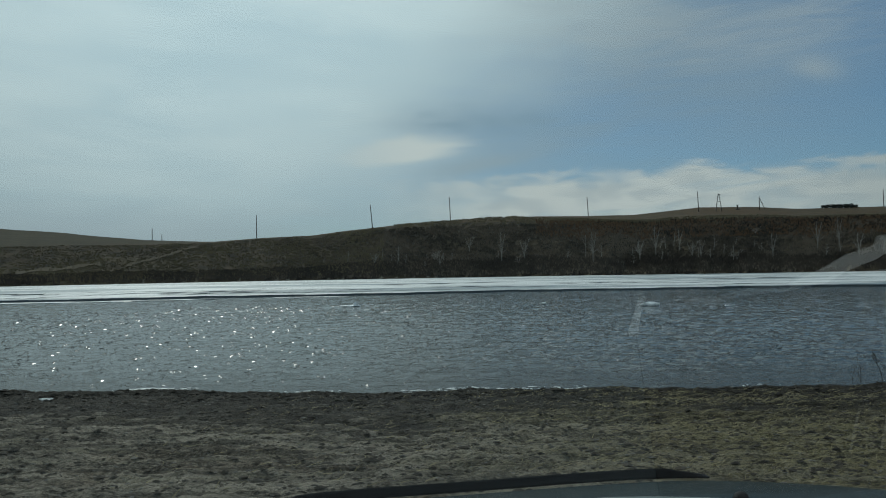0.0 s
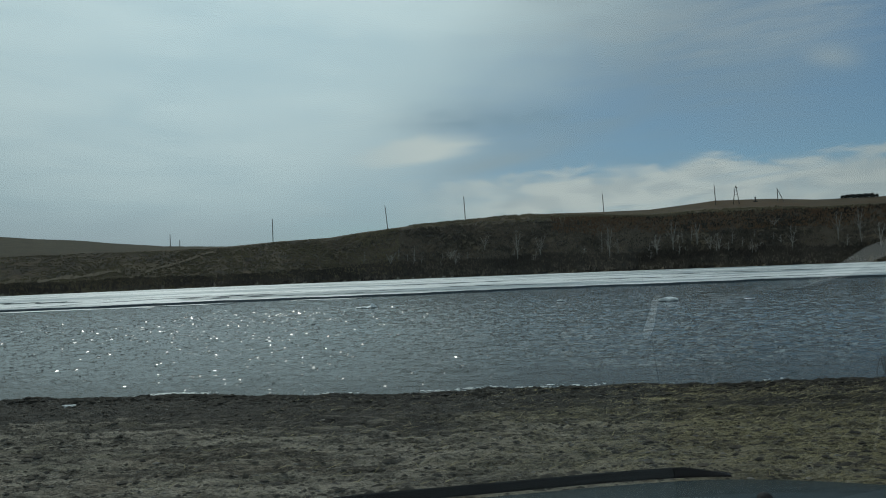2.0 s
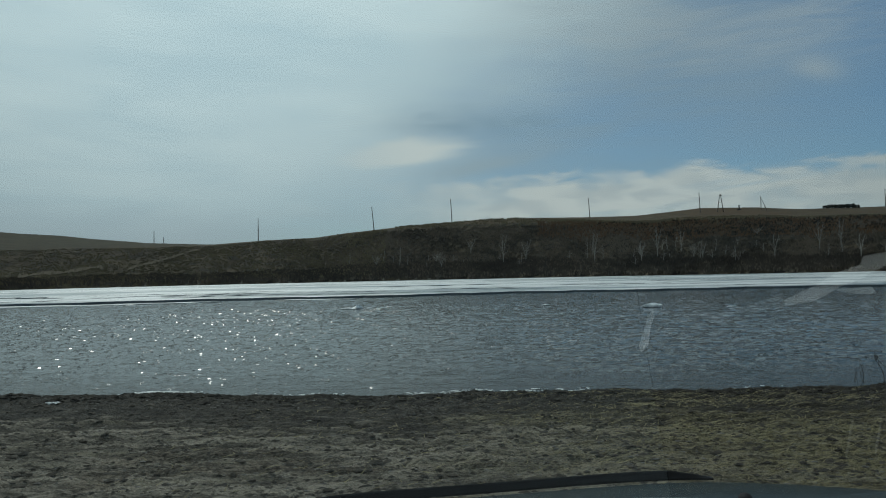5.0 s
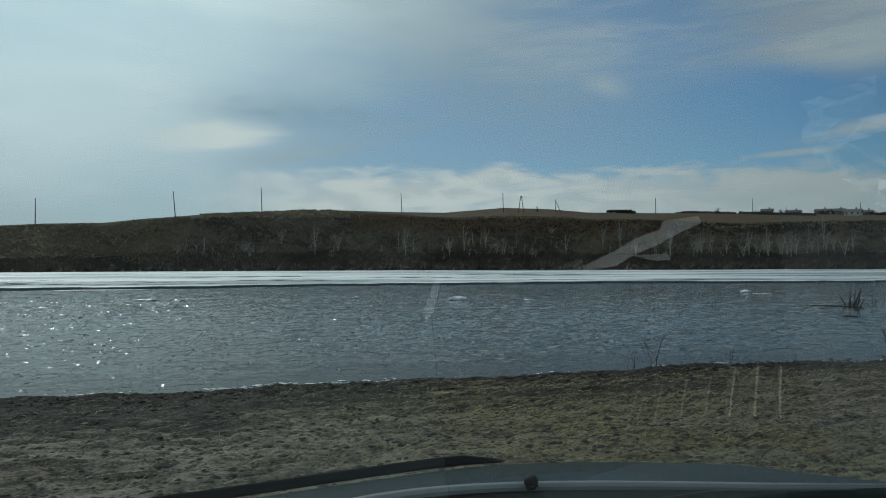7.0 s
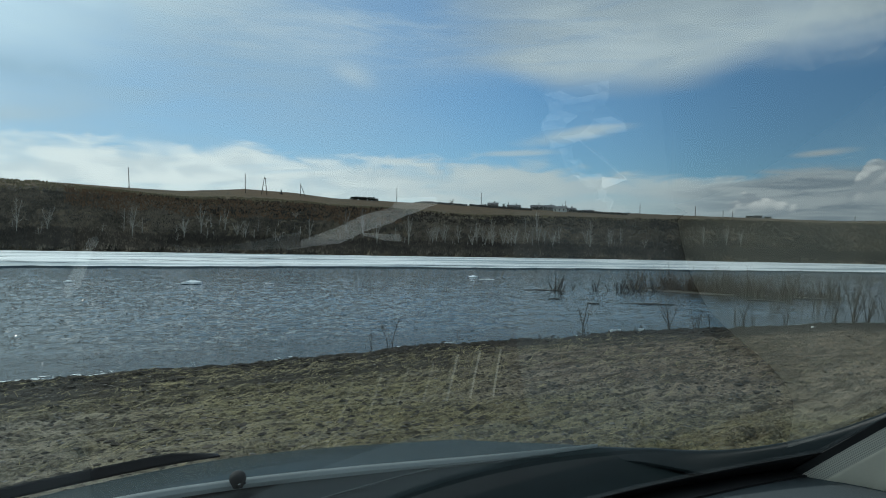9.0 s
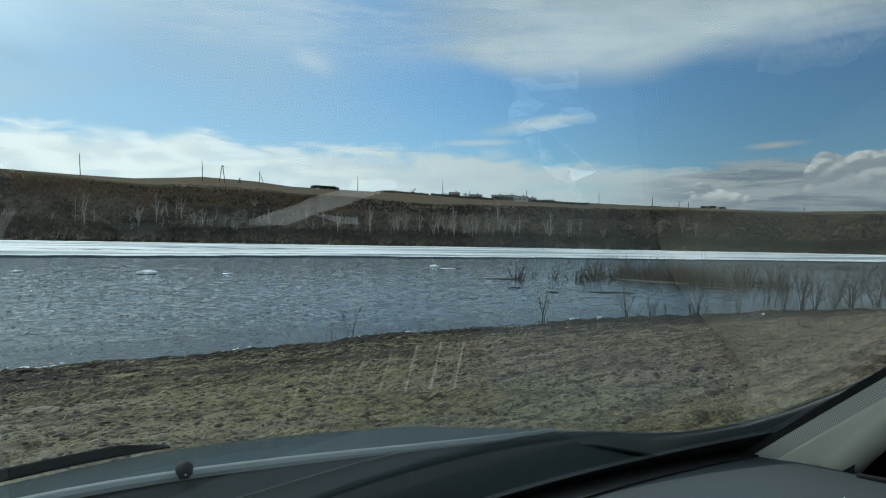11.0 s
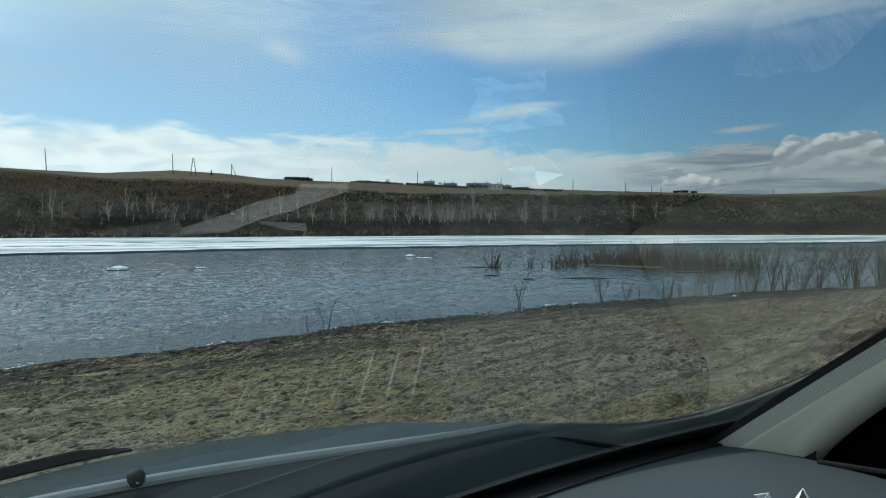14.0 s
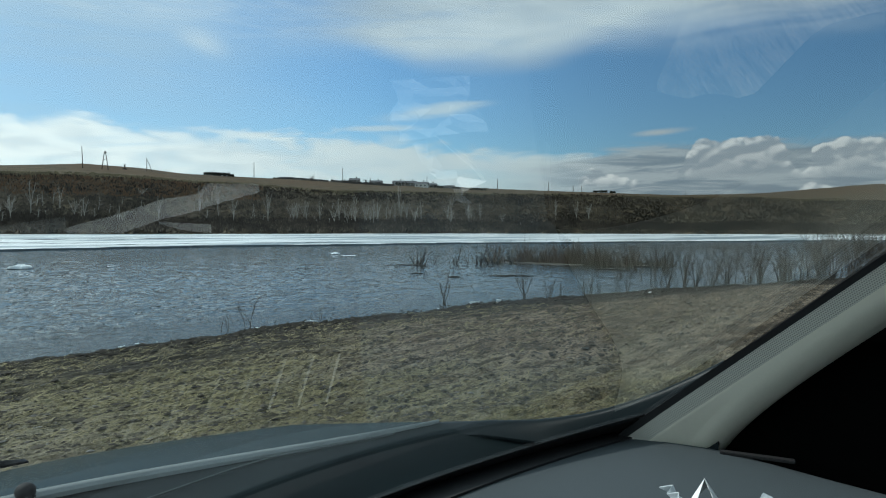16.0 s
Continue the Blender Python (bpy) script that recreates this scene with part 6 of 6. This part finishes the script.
# closing walls of the cabin and the outside of the body
for sgn in (-1, 1):
    def door_low(a, b, sgn=sgn):
        z = -1.0 + 0.807 * b
        fore = min(0.28, glass_v(0.76, z) - 0.03)
        v = fore - (fore + 2.45) * a
        return W(sgn * 0.825, v, z + b * min(0.07, 0.41 * max(0.0, -v - 0.072)))

    def edge_v(z):
        return float(np.interp(z, [-0.194, -0.151, -0.127, -0.098, -0.080, -0.022, 0.33, 0.45], [-0.070, -0.080, -0.100, -0.113, -0.135, -0.208, -0.50, -0.60]))

    def door_fore(a, b, sgn=sgn):
        z = -0.194 + 0.584 * b
        v = edge_v(z) + (glass_v(0.76, z) - 0.06 - edge_v(z)) * a
        return W(sgn * (0.825 - 0.20 * max(0.0, z + 0.1)), v, z)

    def door_rail(a, b, sgn=sgn):
        z = 0.33 + 0.09 * b
        return W(sgn * (0.825 - 0.20 * (z + 0.1)), edge_v(0.33) - 1.95 * a, z)

    # solid rear side, closed off unseen to keep the cabin dark
    def door_rear(a, b, sgn=sgn):
        z = -0.12 + 0.54 * b
        return W(sgn * (0.825 - 0.20 * max(0.0, z + 0.1)), -0.70 - 1.75 * a, z)

    def side_pane(a, b, sgn=sgn):
        z = -0.20 + 0.55 * b
        v0 = edge_v(z) + 0.02
        return W(sgn * (0.84 - 0.20 * max(0.0, z + 0.1)), v0 + (-0.72 - v0) * a, z)
    # lining and frames carry the cabin's shade in their near-black colour
    dr = part("door", grid_mesh("door", 60, 8, door_low, M["dark"], True, shift=(0.03 * sgn, 0, 0)), None, car, "door lining coloured near black for the cabin's shade")
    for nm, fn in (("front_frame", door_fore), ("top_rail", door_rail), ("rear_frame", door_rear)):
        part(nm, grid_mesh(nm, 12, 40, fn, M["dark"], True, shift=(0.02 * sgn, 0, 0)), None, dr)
    # left pane is opaque, added out of view to darken the cabin
    sp = part("side_window", grid_mesh("side_window", 12, 30, side_pane, M["tint"] if sgn > 0 else M["lightblock"], True), None, dr, "tinted side window" if sgn > 0 else "opaque dark pane added to keep light out of the cabin")
    sp.visible_shadow = False

    def side_out(a, b, sgn=sgn):
        v = 1.30 - 3.9 * a
        z = -1.05 + (min(-0.40, hood_z(0.8, v) - 0.10) + 1.05 if v > 0.36 else 0.70) * b
        return W(sgn * (0.885 - 0.02 * (2 * b - 1) ** 2), v, z)
    part("body_side", grid_mesh("body_side", 24, 6, side_out, M["paint"], True, 0.012 * sgn), None, car)
part("headliner", grid_mesh("headliner", 12, 12, lambda a, b: W((a * 2 - 1) * 0.60, -0.43 - 1.9 * b, 0.40 + 0.05 * math.sin(math.pi * min(1, b + 0.1))), M["trim"], True, 0.006), None, car, "pale headliner")
part("roof", grid_mesh("roof", 20, 20, lambda a, b: W((a * 2 - 1) * 0.62, -0.42 - 1.95 * b, 0.43 + 0.06 * math.sin(math.pi * min(1, b + 0.1)) - 0.03 * (a * 2 - 1) ** 2), M["paint"], True, 0.02), None, car)
part("rear_panel", grid_mesh("rear_panel", 12, 12, lambda a, b: W((a * 2 - 1) * 0.84, -2.60 + 0.22 * max(0.0, b - 0.5), -1.05 + 1.5 * b), M["paint"], True, 0.02), None, car)
part("floor_pan", bm_box(1.66, 3.6, 0.03, W(0, -0.75, -1.03)), M["dark"], car)
part("front_panel", grid_mesh("front_panel", 30, 8, lambda a, b: (lambda u: W(u, hood_front(u) + 0.03 + 0.05 * math.sin(b * 3), hood_z(u, hood_front(u)) - 0.01 - 0.52 * b))((a * 2 - 1) * 0.80), M["paint"], True, 0.01), None, car)
part("bulkhead", bm_box(1.5, 0.02, 0.70, W(0, 0.18, -0.68)), M["dark"], car)
for sgn in (-1, 1):
    for v in (1.02, -1.75):
        c0 = W(sgn * 0.74, v, -CAR_H + 0.33)
        wh = part("wheel", mesh_from("wheel", *tube_data([(sgn * 0.66, v, 0.33), (sgn * 0.68, v, 0.33), (sgn * 0.84, v, 0.33), (sgn * 0.86, v, 0.33)], [0.27, 0.33, 0.33, 0.27], 28), M["tyre"], True), None, car, "black tyre")
        part("rim", mesh_from("rim", *tube_data([(sgn * 0.80, v, 0.33), (sgn * 0.868, v, 0.33)], [0.215, 0.20], 20), M["rim"]), None, wh, "grey alloy rim")

# odds and ends lying on the dashboard
CARM = car.matrix_world.copy()


def on_dash(u, v, z, turn=0.0, tilt=0.0):
    return CARM @ Matrix.Translation(W(u, v, z)) @ Matrix.Rotation(radians(turn), 4, "Z") @ Matrix.Rotation(radians(tilt), 4, "X")


crumpled_sheet("crumpled_film", on_dash(0.455, 0.125, -0.272, 35, 62), 0.050, 0.055, M["foil"], "crumpled clear film wrapper on the dashboard", "wrapper", 0.16, 8)
crumpled_sheet("crumpled_film", on_dash(0.455, 0.055, -0.283, -12, 12), 0.15, 0.055, M["foil"], "loose crinkled film lying on the dashboard", "wrapper", 0.20, 12)


def folded_paper(ridge, feet, back, label):
    """A small sheet folded once, standing on its edges like a tent."""
    a, b, c = Vector(W(*ridge)), Vector(W(*back)), [Vector(W(*f)) for f in feet]
    vs = [a, c[0], c[1], b, c[2], c[3]]
    me = mesh_from("folded_paper", vs, [(0, 1, 4, 3), (0, 3, 5, 2)], M["paper"])
    bm = bmesh.new()
    bm.from_mesh(me)
    bmesh.ops.solidify(bm, geom=bm.faces[:], thickness=0.0006)
    bm.to_mesh(me)
    bm.free()
    ob = new("folded_paper", me)
    ob.matrix_world = CARM
    tagged(ob, label, "paper")


folded_paper((0.496, 0.1107, -0.240), ((0.468, 0.122, -0.286), (0.472, 0.082, -0.286), (0.535, 0.135, -0.286), (0.54, 0.095, -0.286)), (0.535, 0.115, -0.262), "small folded white paper standing on the dashboard")


def paper_scrap(us, near, far, z, label, mat="paper"):
    """A torn strip of paper: its two long edges at the given stations, a little curled, with a thickness."""
    n = len(us)
    vs = [W(u, v, z + 0.0015 * (k % 2)) for k, (u, v) in enumerate(zip(us, near))] + [W(u, v, z + 0.002 + 0.0015 * (k % 2)) for k, (u, v) in enumerate(zip(us, far))]
    m = len(vs)
    vs += [(x_, y_, z_ - 0.0008) for x_, y_, z_ in vs]
    fs = []
    for k in range(n - 1):
        fs += [(k, k + 1, n + k + 1, n + k), (m + n + k, m + n + k + 1, m + k + 1, m + k), (k + 1, k, m + k, m + k + 1), (n + k, n + k + 1, m + n + k + 1, m + n + k)]
    fs += [(0, n, m + n, m), (2 * n - 1, n - 1, m + n - 1, m + 2 * n - 1)]
    ob = new("paper_scrap", mesh_from("paper_scrap", vs, fs, M[mat]))
    ob.matrix_world = CARM
    tagged(ob, label, "paper", "scraps on the dashboard")


paper_scrap((0.045, 0.095, 0.126, 0.158, 0.165, 0.216), (0.181, 0.170, 0.162, 0.157, 0.150, 0.149), (0.183, 0.1825, 0.175, 0.169, 0.167, 0.155), -0.2870, "long torn white paper scrap on the dashboard")
paper_scrap((-0.044, -0.028, 0.0, 0.02, 0.058), (0.170, 0.174, 0.175, 0.174, 0.171), (0.172, 0.183, 0.178, 0.180, 0.1825), -0.2870, "greyish strip of wrapping film on the dashboard", "greyfilm")
paper_scrap((0.125, 0.146, 0.171), (0.177, 0.179, 0.181), (0.179, 0.184, 0.187), -0.2872, "small torn white paper scrap on the dashboard")
paper_scrap((-0.110, -0.103, -0.095, -0.091), (0.187, 0.172, 0.160, 0.159), (0.192, 0.186, 0.168, 0.161), -0.2872, "narrow white paper sliver on the dashboard")
